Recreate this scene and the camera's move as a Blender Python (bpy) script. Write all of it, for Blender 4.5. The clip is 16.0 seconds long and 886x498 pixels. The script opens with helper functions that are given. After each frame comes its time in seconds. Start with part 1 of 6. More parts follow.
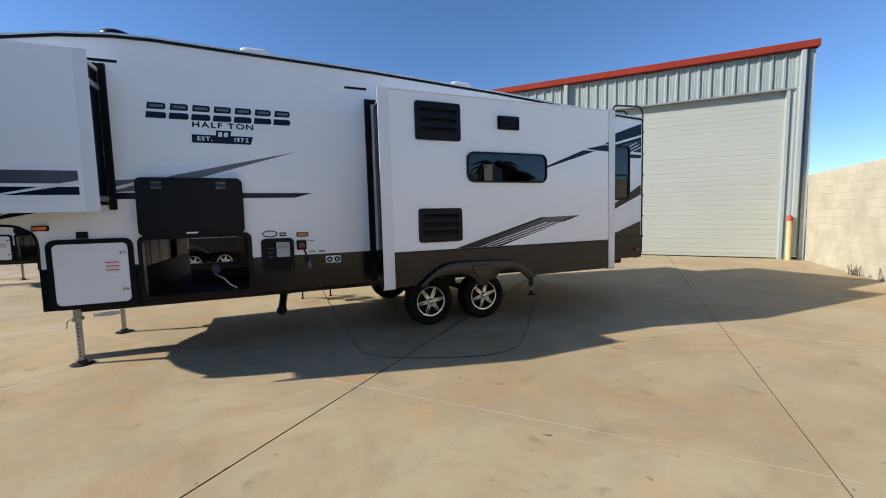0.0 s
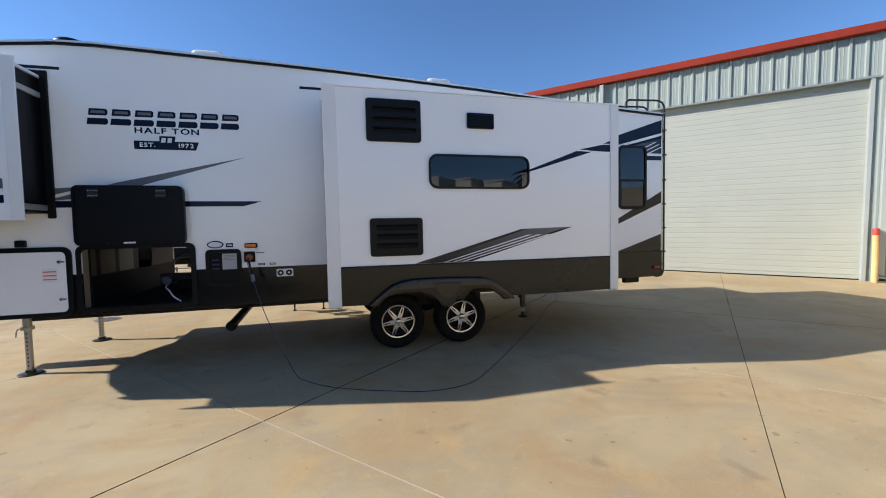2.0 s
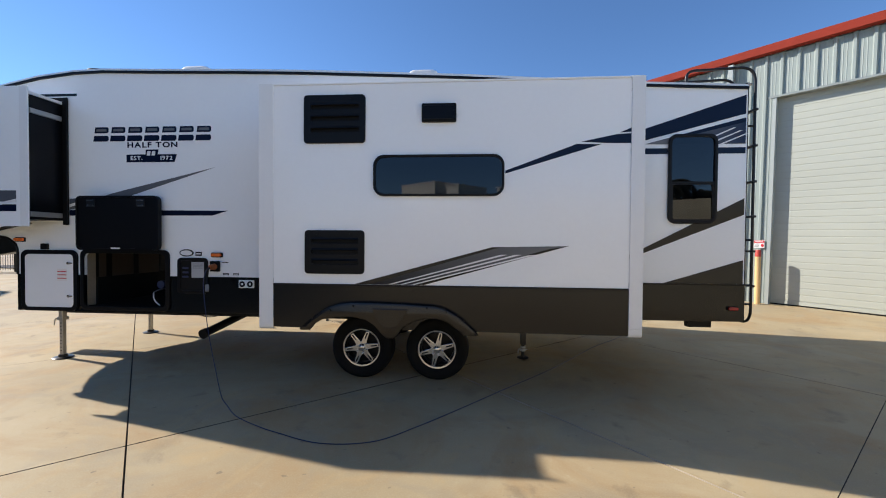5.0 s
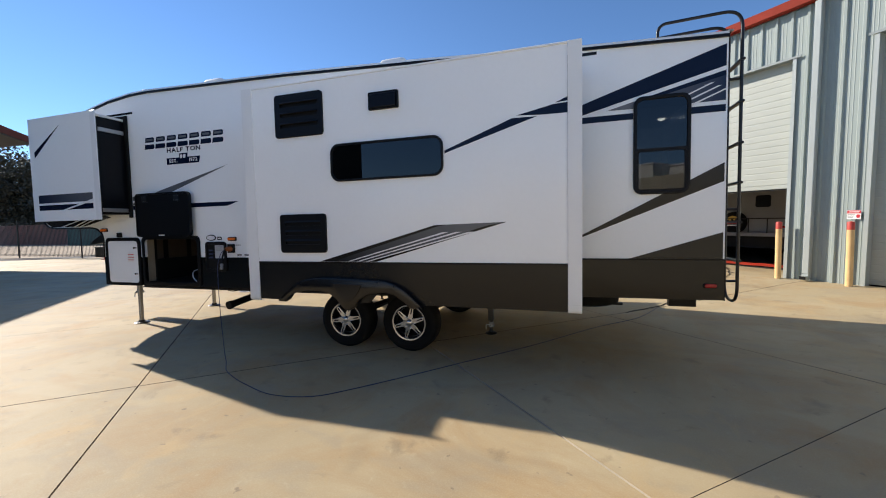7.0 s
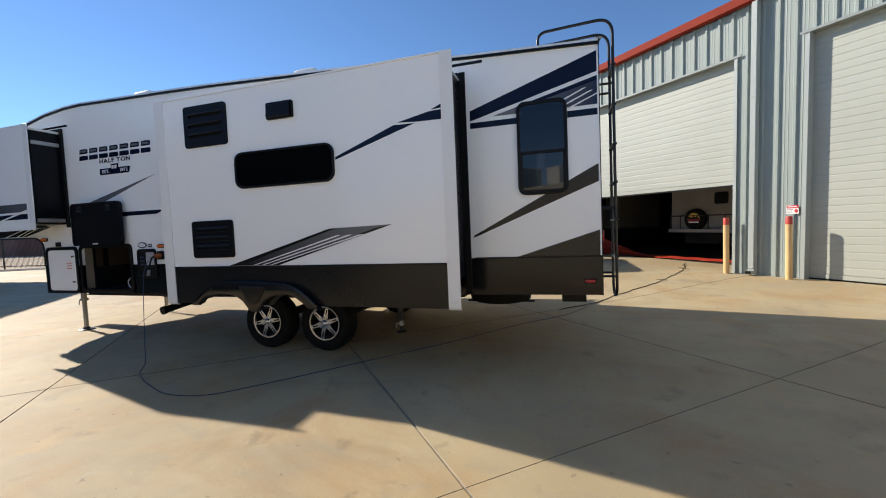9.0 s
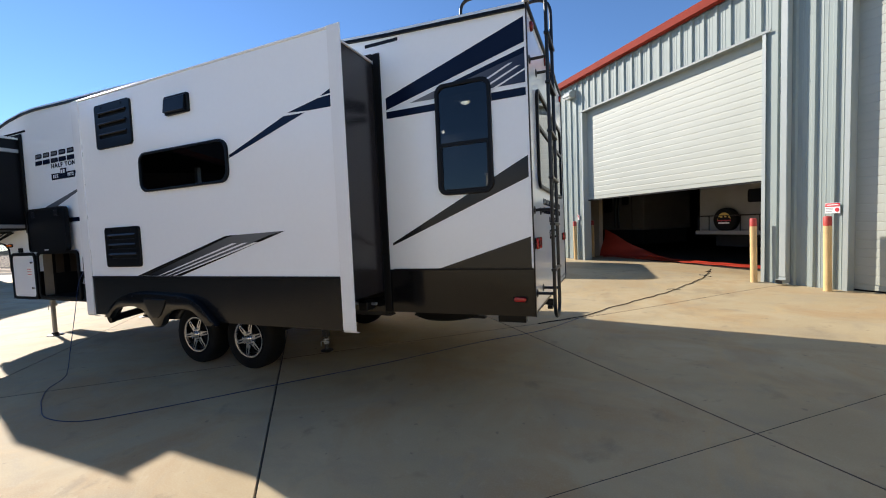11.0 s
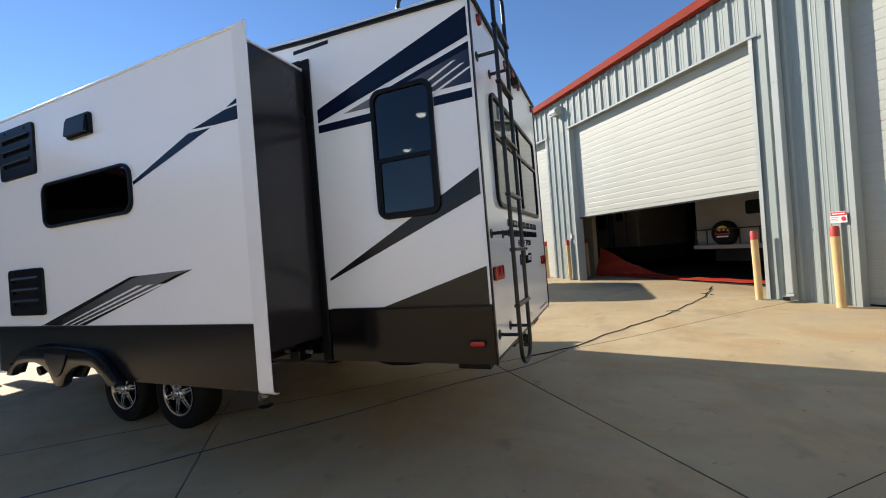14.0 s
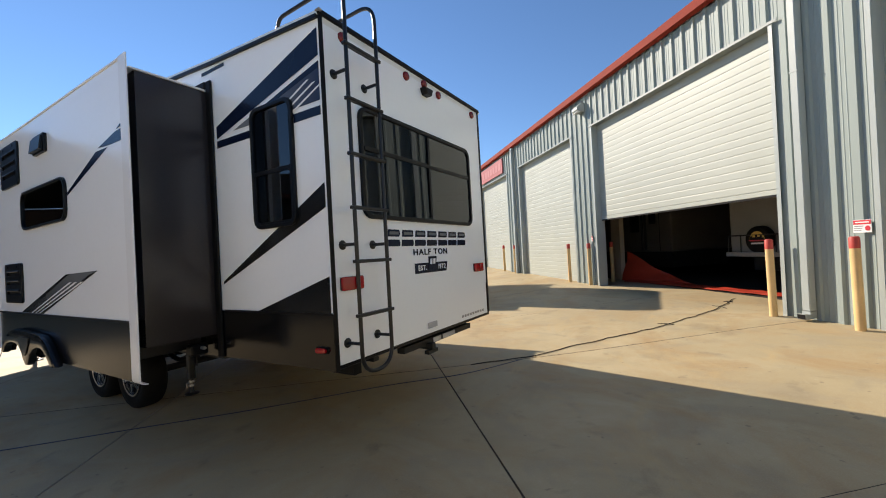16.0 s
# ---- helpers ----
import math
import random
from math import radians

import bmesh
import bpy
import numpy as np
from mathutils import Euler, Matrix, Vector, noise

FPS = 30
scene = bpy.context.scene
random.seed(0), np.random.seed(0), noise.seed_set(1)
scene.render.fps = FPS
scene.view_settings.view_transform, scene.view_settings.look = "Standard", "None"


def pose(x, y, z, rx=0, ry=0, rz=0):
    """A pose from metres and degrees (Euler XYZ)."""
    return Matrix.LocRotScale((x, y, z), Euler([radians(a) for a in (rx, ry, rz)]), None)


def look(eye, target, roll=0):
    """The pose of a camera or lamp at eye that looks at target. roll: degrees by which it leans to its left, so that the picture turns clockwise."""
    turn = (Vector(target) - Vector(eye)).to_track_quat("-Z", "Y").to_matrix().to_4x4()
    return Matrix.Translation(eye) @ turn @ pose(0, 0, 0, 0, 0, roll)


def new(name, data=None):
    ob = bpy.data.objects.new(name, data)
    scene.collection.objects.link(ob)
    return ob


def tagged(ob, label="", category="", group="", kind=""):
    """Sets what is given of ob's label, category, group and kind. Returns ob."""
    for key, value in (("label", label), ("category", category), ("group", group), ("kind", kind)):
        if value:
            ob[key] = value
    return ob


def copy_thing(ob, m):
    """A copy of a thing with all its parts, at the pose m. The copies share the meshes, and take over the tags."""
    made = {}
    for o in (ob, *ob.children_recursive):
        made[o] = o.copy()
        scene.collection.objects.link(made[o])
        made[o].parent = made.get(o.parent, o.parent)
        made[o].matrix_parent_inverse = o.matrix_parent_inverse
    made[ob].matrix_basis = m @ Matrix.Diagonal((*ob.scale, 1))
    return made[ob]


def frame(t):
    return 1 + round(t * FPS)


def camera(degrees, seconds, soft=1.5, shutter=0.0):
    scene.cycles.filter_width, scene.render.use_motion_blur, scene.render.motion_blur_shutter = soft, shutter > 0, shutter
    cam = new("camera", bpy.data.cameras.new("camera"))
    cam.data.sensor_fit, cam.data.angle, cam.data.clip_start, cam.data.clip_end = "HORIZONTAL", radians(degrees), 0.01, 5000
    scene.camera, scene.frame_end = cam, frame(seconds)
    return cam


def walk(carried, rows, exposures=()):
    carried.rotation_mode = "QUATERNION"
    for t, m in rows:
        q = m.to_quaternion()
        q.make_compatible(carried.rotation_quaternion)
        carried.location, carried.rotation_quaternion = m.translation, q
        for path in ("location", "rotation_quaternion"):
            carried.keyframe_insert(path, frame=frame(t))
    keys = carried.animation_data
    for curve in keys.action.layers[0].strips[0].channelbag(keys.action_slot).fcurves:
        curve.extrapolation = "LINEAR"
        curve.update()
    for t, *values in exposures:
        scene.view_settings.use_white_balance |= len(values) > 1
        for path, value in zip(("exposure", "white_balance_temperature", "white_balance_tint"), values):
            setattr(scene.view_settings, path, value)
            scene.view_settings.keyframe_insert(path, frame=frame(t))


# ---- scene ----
cam = camera(96.4, 16.0, soft=1.05)
EXPOSURES = [(0.0, 0.63, 5350, 10), (3.0, 0.80, 5400, 10), (5.5, 0.80, 5450, 10), (9.0, 0.70, 5620, 9), (12.5, 0.96, 5430, 10), (14.2, 0.83, 5690, 10), (16.0, 0.77, 5830, 9)]
PATH = [
    (0, (0.321, 0.114, 1.536), (1.087, 1.955, 1.381), -1.6),
    (0.5, (0.625, 0.229, 1.558), (1.337, 2.093, 1.416), -1.7),
    (1, (0.958, 0.216, 1.543), (1.592, 2.109, 1.429), -1.3),
    (1.5, (1.279, 0.213, 1.558), (1.844, 2.129, 1.459), -1.1),
    (2, (1.582, 0.33, 1.522), (2.092, 2.262, 1.424), -1.2),
    (2.5, (1.927, 0.459, 1.533), (2.351, 2.412, 1.458), -1.3),
    (3, (2.259, 0.44, 1.514), (2.598, 2.41, 1.454), -0.8),
    (5.3, (3.721, 1.007, 1.56), (3.48, 2.992, 1.524), 0.0),
    (5.5, (3.839, 0.998, 1.526), (3.538, 2.974, 1.484), -0.4),
    (6, (4.197, 0.925, 1.519), (3.756, 2.874, 1.438), -0.9),
    (6.5, (4.613, 1.028, 1.484), (4.075, 2.951, 1.381), -1.2),
    (7, (4.95, 1.026, 1.498), (4.355, 2.931, 1.383), -1.2),
    (7.5, (5.234, 0.925, 1.478), (4.62, 2.825, 1.36), -1.3),
    (8, (5.558, 0.947, 1.477), (4.953, 2.85, 1.366), -1.5),
    (8.5, (5.851, 1.025, 1.482), (5.262, 2.934, 1.375), -1.9),
    (9, (6.019, 1.178, 1.46), (5.428, 3.086, 1.358), -2.4),
    (9.2, (6.105, 1.299, 1.478), (5.51, 3.205, 1.375), -2.6),
    (11.3, (6.997, 2.281, 1.45), (6.197, 4.112, 1.355), -2.3),
    (11.5, (7.027, 2.378, 1.438), (6.212, 4.202, 1.332), -2.1),
    (12, (7.024, 2.689, 1.265), (6.194, 4.506, 1.162), -1.9),
    (12.5, (6.989, 2.808, 0.939), (6.171, 4.632, 0.871), -2.2),
    (13, (6.989, 2.823, 0.941), (6.189, 4.656, 0.916), -3.0),
    (13.5, (7.002, 2.816, 1.387), (6.22, 4.657, 1.392), -3.9),
    (14, (7.081, 2.84, 1.49), (6.314, 4.687, 1.514), -4.7),
    (14.5, (7.446, 2.837, 1.499), (6.679, 4.684, 1.52), -5.0),
    (15, (7.709, 3.006, 1.453), (6.9, 4.834, 1.475), -5.0),
    (15.5, (8.001, 3.268, 1.483), (7.094, 5.05, 1.515), -4.5),
    (16, (8.398, 3.427, 1.489), (7.367, 5.14, 1.52), -3.3),
]
walk(cam, [(t, look(eye, target, roll)) for t, eye, target, roll in PATH], EXPOSURES)

# ---- light: clear late-day sky, low sun behind the trailer ----
SUN_AZ, SUN_EL = radians(166.3), radians(30.0)  # azimuth from +x, counter-clockwise
world = bpy.data.worlds.new("sky")
scene.world = world
world.use_nodes = True
wn = world.node_tree.nodes
sky = wn.new("ShaderNodeTexSky")
sky.sky_type = "NISHITA"
sky.sun_disc = False
sky.sun_elevation = SUN_EL
sky.sun_rotation = radians(90) - SUN_AZ
sky.air_density, sky.dust_density, sky.ozone_density = 0.9, 0.0, 3.2
wn["Background"].inputs["Strength"].default_value = 0.085
world.node_tree.links.new(sky.outputs["Color"], wn["Background"].inputs["Color"])
sun_data = bpy.data.lights.new("sun", "SUN")
sun_data.energy, sun_data.angle, sun_data.color = 4.6, radians(0.53), (1.0, 0.82, 0.61)
sun = new("sun", sun_data)
sun_dir = Vector((math.cos(SUN_AZ) * math.cos(SUN_EL), math.sin(SUN_AZ) * math.cos(SUN_EL), math.sin(SUN_EL)))
sun.matrix_world = look(sun_dir * 60, (0, 0, 0))


# ---- materials ----
def mat(name, base, rough=0.5, metal=0.0, vary=0.08, scale=6.0, fine=60.0, bump=0.0, spec=0.5, coat=0.0, tint=None,
        rough_vary=0.0, world_space=False, piece=0.0):
    m = bpy.data.materials.new(name)
    m.use_nodes = True
    nt = m.node_tree
    n, l = nt.nodes, nt.links
    b = n["Principled BSDF"]
    b.inputs["Roughness"].default_value = rough
    b.inputs["Metallic"].default_value = metal
    b.inputs["Specular IOR Level"].default_value = spec
    b.inputs["Coat Weight"].default_value = coat
    b.inputs["Coat Roughness"].default_value = 0.04
    if world_space:
        co = n.new("ShaderNodeNewGeometry").outputs["Position"]
    else:
        co = n.new("ShaderNodeTexCoord").outputs["Object"]
    big, small = n.new("ShaderNodeTexNoise"), n.new("ShaderNodeTexNoise")
    for t, s, d in ((big, scale * 0.35, 5), (small, fine, 4)):
        t.inputs["Scale"].default_value, t.inputs["Detail"].default_value = s, d
        l.new(co, t.inputs["Vector"])
    mix = n.new("ShaderNodeMath")
    mix.operation = "MULTIPLY_ADD"
    l.new(big.outputs["Fac"], mix.inputs[0])
    mix.inputs[1].default_value = 0.7
    sm = n.new("ShaderNodeMath")
    sm.operation = "MULTIPLY"
    sm.inputs[1].default_value = 0.3
    l.new(small.outputs["Fac"], sm.inputs[0])
    l.new(sm.outputs[0], mix.inputs[2])
    fac = mix.outputs[0]
    if piece:
        info = n.new("ShaderNodeObjectInfo")
        pm = n.new("ShaderNodeMath")
        pm.operation = "MULTIPLY_ADD"
        l.new(info.outputs["Random"], pm.inputs[0])
        pm.inputs[1].default_value = piece
        l.new(fac, pm.inputs[2])
        fac = pm.outputs[0]
    ramp = n.new("ShaderNodeValToRGB")
    lo, hi = ramp.color_ramp.elements
    lo.position, hi.position = 0.3, 0.7
    t2 = tint or base
    lo.color = (*[min(1, c * (1 - vary)) for c in t2], 1)
    hi.color = (*[min(1, c * (1 + vary)) for c in base], 1)
    l.new(fac, ramp.inputs["Fac"])
    l.new(ramp.outputs["Color"], b.inputs["Base Color"])
    if rough_vary:
        rm = n.new("ShaderNodeMapRange")
        rm.inputs["To Min"].default_value = max(0.02, rough - rough_vary)
        rm.inputs["To Max"].default_value = rough + rough_vary
        l.new(big.outputs["Fac"], rm.inputs["Value"])
        l.new(rm.outputs["Result"], b.inputs["Roughness"])
    if bump:
        bp = n.new("ShaderNodeBump")
        bp.inputs["Strength"].default_value = bump
        bp.inputs["Distance"].default_value = 0.01
        l.new(small.outputs["Fac"], bp.inputs["Height"])
        l.new(bp.outputs["Normal"], b.inputs["Normal"])
    return m


def gradient_mat(name, a, c, axis, low, high, rough=0.25):
    """Printed vinyl that fades from a to c along one world axis."""
    m = bpy.data.materials.new(name)
    m.use_nodes = True
    n, l = m.node_tree.nodes, m.node_tree.links
    g = n.new("ShaderNodeNewGeometry")
    sep = n.new("ShaderNodeSeparateXYZ")
    l.new(g.outputs["Position"], sep.inputs[0])
    mr = n.new("ShaderNodeMapRange")
    mr.inputs["From Min"].default_value, mr.inputs["From Max"].default_value = low, high
    l.new(sep.outputs[axis], mr.inputs["Value"])
    ramp = n.new("ShaderNodeValToRGB")
    ramp.color_ramp.elements[0].color, ramp.color_ramp.elements[1].color = (*a, 1), (*c, 1)
    l.new(mr.outputs["Result"], ramp.inputs["Fac"])
    l.new(ramp.outputs["Color"], n["Principled BSDF"].inputs["Base Color"])
    n["Principled BSDF"].inputs["Roughness"].default_value = rough
    n["Principled BSDF"].inputs["Specular IOR Level"].default_value = 0.15
    return m


def glass_mat(name, tint, rough=0.0):
    """Thin tinted glazing: it mirrors by Fresnel and lets a share of the light through."""
    m = bpy.data.materials.new(name)
    m.use_nodes = True
    n, l = m.node_tree.nodes, m.node_tree.links
    n.remove(n["Principled BSDF"])
    tr, gl, mx, fr = n.new("ShaderNodeBsdfTransparent"), n.new("ShaderNodeBsdfGlossy"), n.new("ShaderNodeMixShader"), n.new("ShaderNodeFresnel")
    tr.inputs["Color"].default_value = (*tint, 1)
    gl.inputs["Roughness"].default_value = rough
    gl.inputs["Color"].default_value = (0.95, 0.97, 1, 1)
    fr.inputs["IOR"].default_value = 1.56
    l.new(fr.outputs[0], mx.inputs[0])
    l.new(tr.outputs[0], mx.inputs[1])
    l.new(gl.outputs[0], mx.inputs[2])
    l.new(mx.outputs[0], n["Material Output"].inputs["Surface"])
    return m


def glow_mat(name, color, strength):
    m = bpy.data.materials.new(name)
    m.use_nodes = True
    b = m.node_tree.nodes["Principled BSDF"]
    b.inputs["Emission Color"].default_value = (*color, 1)
    b.inputs["Emission Strength"].default_value = strength
    b.inputs["Base Color"].default_value = (*color, 1)
    return m


def concrete_mat():
    """Tan broom-finished concrete with rusty blotches, dark drips and faint tyre sweeps."""
    m = bpy.data.materials.new("concrete")
    m.use_nodes = True
    n, l = m.node_tree.nodes, m.node_tree.links
    b = n["Principled BSDF"]
    pos = n.new("ShaderNodeNewGeometry").outputs["Position"]

    def noise_tex(scale, detail=5, rough=0.55, distort=0.0, stretch=None):
        t = n.new("ShaderNodeTexNoise")
        t.inputs["Scale"].default_value, t.inputs["Detail"].default_value = scale, detail
        t.inputs["Roughness"].default_value, t.inputs["Distortion"].default_value = rough, distort
        src = pos
        if stretch:
            mp = n.new("ShaderNodeMapping")
            mp.inputs["Scale"].default_value = stretch
            mp.inputs["Rotation"].default_value = (0, 0, radians(48))
            l.new(pos, mp.inputs["Vector"])
            src = mp.outputs["Vector"]
        l.new(src, t.inputs["Vector"])
        return t.outputs["Fac"]

    def mixed(a, c, fac):
        x = n.new("ShaderNodeMix")
        x.data_type = "RGBA"
        for sock, v in ((x.inputs[6], a), (x.inputs[7], c)):
            if isinstance(v, tuple):
                sock.default_value = (*v, 1)
            else:
                l.new(v, sock)
        l.new(fac, x.inputs[0])
        return x.outputs[2]

    def ramped(fac, lo, hi):
        r = n.new("ShaderNodeMapRange")
        r.inputs["From Min"].default_value, r.inputs["From Max"].default_value = lo, hi
        l.new(fac, r.inputs["Value"])
        return r.outputs["Result"]

    def times(a, v):
        x = n.new("ShaderNodeMath")
        x.operation = "MULTIPLY"
        l.new(a, x.inputs[0])
        x.inputs[1].default_value = v
        return x.outputs[0]

    info = n.new("ShaderNodeObjectInfo")
    col = mixed(CONCRETE_A, CONCRETE_B, ramped(noise_tex(0.45, 6), 0.35, 0.68))
    col = mixed(col, CONCRETE_C, times(ramped(noise_tex(0.7, 8, 0.68, 0.8), 0.46, 0.66), 0.9))
    col = mixed(col, CONCRETE_D, times(ramped(noise_tex(3.0, 4, 0.55, 0.35), 0.62, 0.73), 0.55))
    col = mixed(col, CONCRETE_D, times(ramped(noise_tex(0.8, 3, 0.5, 1.2, (0.45, 1.5, 1)), 0.56, 0.78), 0.30))
    col = mixed(col, CONCRETE_F, times(ramped(noise_tex(1.5, 5, 0.6, 0.6, (1.0, 1.5, 1)), 0.51, 0.63), 0.45))
    col = mixed(col, CONCRETE_G, times(ramped(noise_tex(1.1, 6, 0.7, 1.2, (1.3, 0.8, 1)), 0.54, 0.68), 0.5))
    col = mixed(col, CONCRETE_D, times(ramped(noise_tex(0.95, 3, 0.5, 0.3, (1.4, 1.0, 1.0)), 0.60, 0.72), 0.35))
    col = mixed(col, CONCRETE_D, times(ramped(noise_tex(11, 2, 0.5), 0.71, 0.74), 0.7))
    col = mixed(col, CONCRETE_E, times(ramped(noise_tex(9, 6, 0.75, 0.5), 0.58, 0.75), 0.35))
    col = mixed(col, CONCRETE_E, times(ramped(noise_tex(90, 3, 0.7), 0.45, 0.75), 0.30))
    col = mixed(col, CONCRETE_B, times(info.outputs["Random"], 0.25))
    l.new(col, b.inputs["Base Color"])
    b.inputs["Roughness"].default_value = 0.72
    b.inputs["Specular IOR Level"].default_value = 0.35
    bp = n.new("ShaderNodeBump")
    bp.inputs["Strength"].default_value, bp.inputs["Distance"].default_value = 0.25, 0.004
    l.new(noise_tex(120, 4, 0.7), bp.inputs["Height"])
    l.new(bp.outputs["Normal"], b.inputs["Normal"])
    return m


CONCRETE_A, CONCRETE_B = (0.357, 0.279, 0.153), (0.483, 0.396, 0.235)
CONCRETE_C, CONCRETE_D, CONCRETE_E = (0.367, 0.235, 0.098), (0.169, 0.13, 0.081), (0.534, 0.47, 0.325)
CONCRETE_F, CONCRETE_G = (0.31, 0.264, 0.182), (0.495, 0.345, 0.147)
CONCRETE = concrete_mat()
# joint edges: shaded dark and sunlit pale tones put into the colour
JOINT_SIDE = mat("shaded_joint_edge", (0.17, 0.135, 0.095), 0.9, world_space=True, vary=0.3, scale=9)
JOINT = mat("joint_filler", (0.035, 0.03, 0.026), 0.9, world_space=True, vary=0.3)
SLAB_EDGE = mat("sunlit_slab_edge", (0.46, 0.40, 0.30), 0.8, vary=0.2, scale=8, world_space=True)
GELCOAT = mat("white_gelcoat", (0.905, 0.925, 0.942), 0.16, vary=0.02, scale=1.2, fine=25, spec=0.6, rough_vary=0.05, world_space=True)
SLIDE_WHITE = mat("white_trim", (0.82, 0.835, 0.845), 0.25, vary=0.03, world_space=True)
SKIRT = mat("dark_skirt", (0.0095, 0.0092, 0.009), 0.21, vary=0.15, scale=2, rough_vary=0.05, spec=0.32, world_space=True)
WALL_SKIRT = mat("dark_gloss_skirt", (0.0065, 0.0062, 0.0063), 0.15, vary=0.15, scale=2, rough_vary=0.04, spec=0.3, world_space=True)
FLARE_BLACK = mat("glossy_black_moulding", (0.006, 0.0055, 0.0055), 0.24, vary=0.2, spec=0.5, rough_vary=0.05)
BLACK = mat("black_plastic", (0.004, 0.004, 0.005), 0.38, vary=0.2, spec=0.2)
END_WALL = mat("dark_end_wall", (0.024, 0.021, 0.0215), 0.22, vary=0.15, scale=3, spec=0.5, rough_vary=0.06, world_space=True)
BLACK_SEAL = mat("black_rubber", (0.005, 0.005, 0.005), 0.6, vary=0.2, spec=0.2)
BLACK_METAL = mat("black_steel", (0.008, 0.008, 0.009), 0.35, vary=0.2, spec=0.4, bump=0.05)
FRAME_STEEL = mat("frame_steel", (0.007, 0.006, 0.006), 0.6, vary=0.3, bump=0.1)
NAVY = mat("navy_vinyl", (0.005, 0.009, 0.028), 0.2, vary=0.1, spec=0.22)
GREY_VINYL = mat("grey_vinyl", (0.13, 0.135, 0.145), 0.25, vary=0.06)
BROWN_VINYL = mat("charcoal_vinyl", (0.013, 0.0125, 0.012), 0.18, vary=0.1, spec=0.32)
WHITE_VINYL = mat("white_vinyl", (0.78, 0.78, 0.79), 0.3, vary=0.02)
SILVER_VINYL = mat("silver_vinyl", (0.42, 0.43, 0.45), 0.3, vary=0.1)
NAVY_FADE = gradient_mat("navy_fade", (0.17, 0.18, 0.20), (0.018, 0.03, 0.07), 0, 5.5, 6.4)
CHAR_FADE = gradient_mat("charcoal_fade", (0.006, 0.007, 0.011), (0.15, 0.155, 0.16), 0, 2.55, 4.0)
BAND_FADE = gradient_mat("band_fade", (0.010, 0.016, 0.04), (0.09, 0.10, 0.12), 0, -2.55, -1.6)
TINT_GLASS = glass_mat("tinted_glass", (0.12, 0.13, 0.15))
RED_LENS = mat("red_lens", (0.34, 0.006, 0.009), 0.2, vary=0.15, coat=0.15)
MARKER_LENS = mat("dark_red_lens", (0.16, 0.008, 0.008), 0.25, vary=0.15, coat=0.1)
AMBER_LENS = mat("amber_lens", (0.75, 0.16, 0.015), 0.18, vary=0.12, coat=0.5)
CHROME = mat("polished_alloy", (0.66, 0.66, 0.67), 0.24, metal=1.0, vary=0.05)
GALV = mat("galvanised_steel", (0.42, 0.42, 0.41), 0.42, metal=0.7, vary=0.15, fine=40)
TYRE = mat("tyre_rubber", (0.006, 0.006, 0.006), 0.7, spec=0.18, vary=0.25, bump=0.2, fine=90)
# storage boards: a lit tone by the hatch, a shaded tone deeper in
LIT_BOARD = mat("lit_lining_edge", (0.26, 0.22, 0.16), 0.3, vary=0.3, scale=6)
PANEL_BEIGE = mat("shaded_beige_board", (0.050, 0.038, 0.026), 0.3, vary=0.25, scale=3)
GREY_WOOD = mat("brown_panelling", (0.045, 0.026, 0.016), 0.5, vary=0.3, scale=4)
INTERIOR = mat("cabin_lining", (0.05, 0.043, 0.036), 0.6, vary=0.2)
CEILING = mat("cabin_ceiling_panel", (0.35, 0.34, 0.33), 0.6, vary=0.1)
ROOF_WHITE = mat("roof_membrane", (0.75, 0.75, 0.73), 0.55, vary=0.06)
STEEL_WALL = mat("wall_sheet", (0.295, 0.34, 0.32), 0.55, spec=0.32, metal=0.0, vary=0.05, scale=1.0, rough_vary=0.05, world_space=True)
TRIM_WALL = mat("wall_trim", (0.36, 0.395, 0.38), 0.42, vary=0.05, world_space=True)
DARK_TRIM = mat("grey_trim", (0.24, 0.27, 0.26), 0.5, vary=0.08, world_space=True)
DOOR_SLAT = mat("ivory_slat", (0.395, 0.415, 0.362), 0.5, vary=0.05, scale=2, piece=0.12, world_space=True)
FASCIA_RED = mat("red_fascia", (0.25, 0.034, 0.018), 0.75, spec=0.15, vary=0.14, world_space=True)
BOLLARD_Y = mat("faded_yellow_paint", (0.66, 0.455, 0.20), 0.55, vary=0.14, scale=8)
BOLLARD_R = mat("faded_red_paint", (0.42, 0.045, 0.03), 0.55, vary=0.2, scale=8)
BLOCK = mat("concrete_block", (0.47, 0.435, 0.32), 0.85, vary=0.12, scale=5, fine=40, bump=0.5, world_space=True, piece=0.10, tint=(0.40, 0.365, 0.26))
MORTAR = mat("mortar", (0.46, 0.425, 0.32), 0.95, vary=0.15, world_space=True)
SIGN_RED = mat("sign_red", (0.55, 0.03, 0.04), 0.4)
SIGN_WHITE = mat("sign_white", (0.8, 0.79, 0.77), 0.4, vary=0.03)
RED_SHEET = mat("red_sheet", (0.34, 0.032, 0.012), 0.5, vary=0.2)
HOSE_BLUE = mat("blue_cord", (0.024, 0.032, 0.085), 0.45, vary=0.2)
CORD_BLACK = mat("black_cord", (0.014, 0.012, 0.014), 0.75, spec=0.15)
PILLAR_PAINT = mat("pillar_paint", (0.42, 0.37, 0.28), 0.6, vary=0.1)
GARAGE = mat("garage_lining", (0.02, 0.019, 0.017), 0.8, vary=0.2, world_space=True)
CONTAINER_BROWN = mat("container_brown", (0.15, 0.058, 0.048), 0.6, vary=0.25, scale=1)
CONTAINER_GREEN = mat("container_green", (0.035, 0.085, 0.085), 0.6, vary=0.25, scale=1)
BARK = mat("bark", (0.09, 0.065, 0.045), 0.9, vary=0.3, bump=0.5, fine=20)
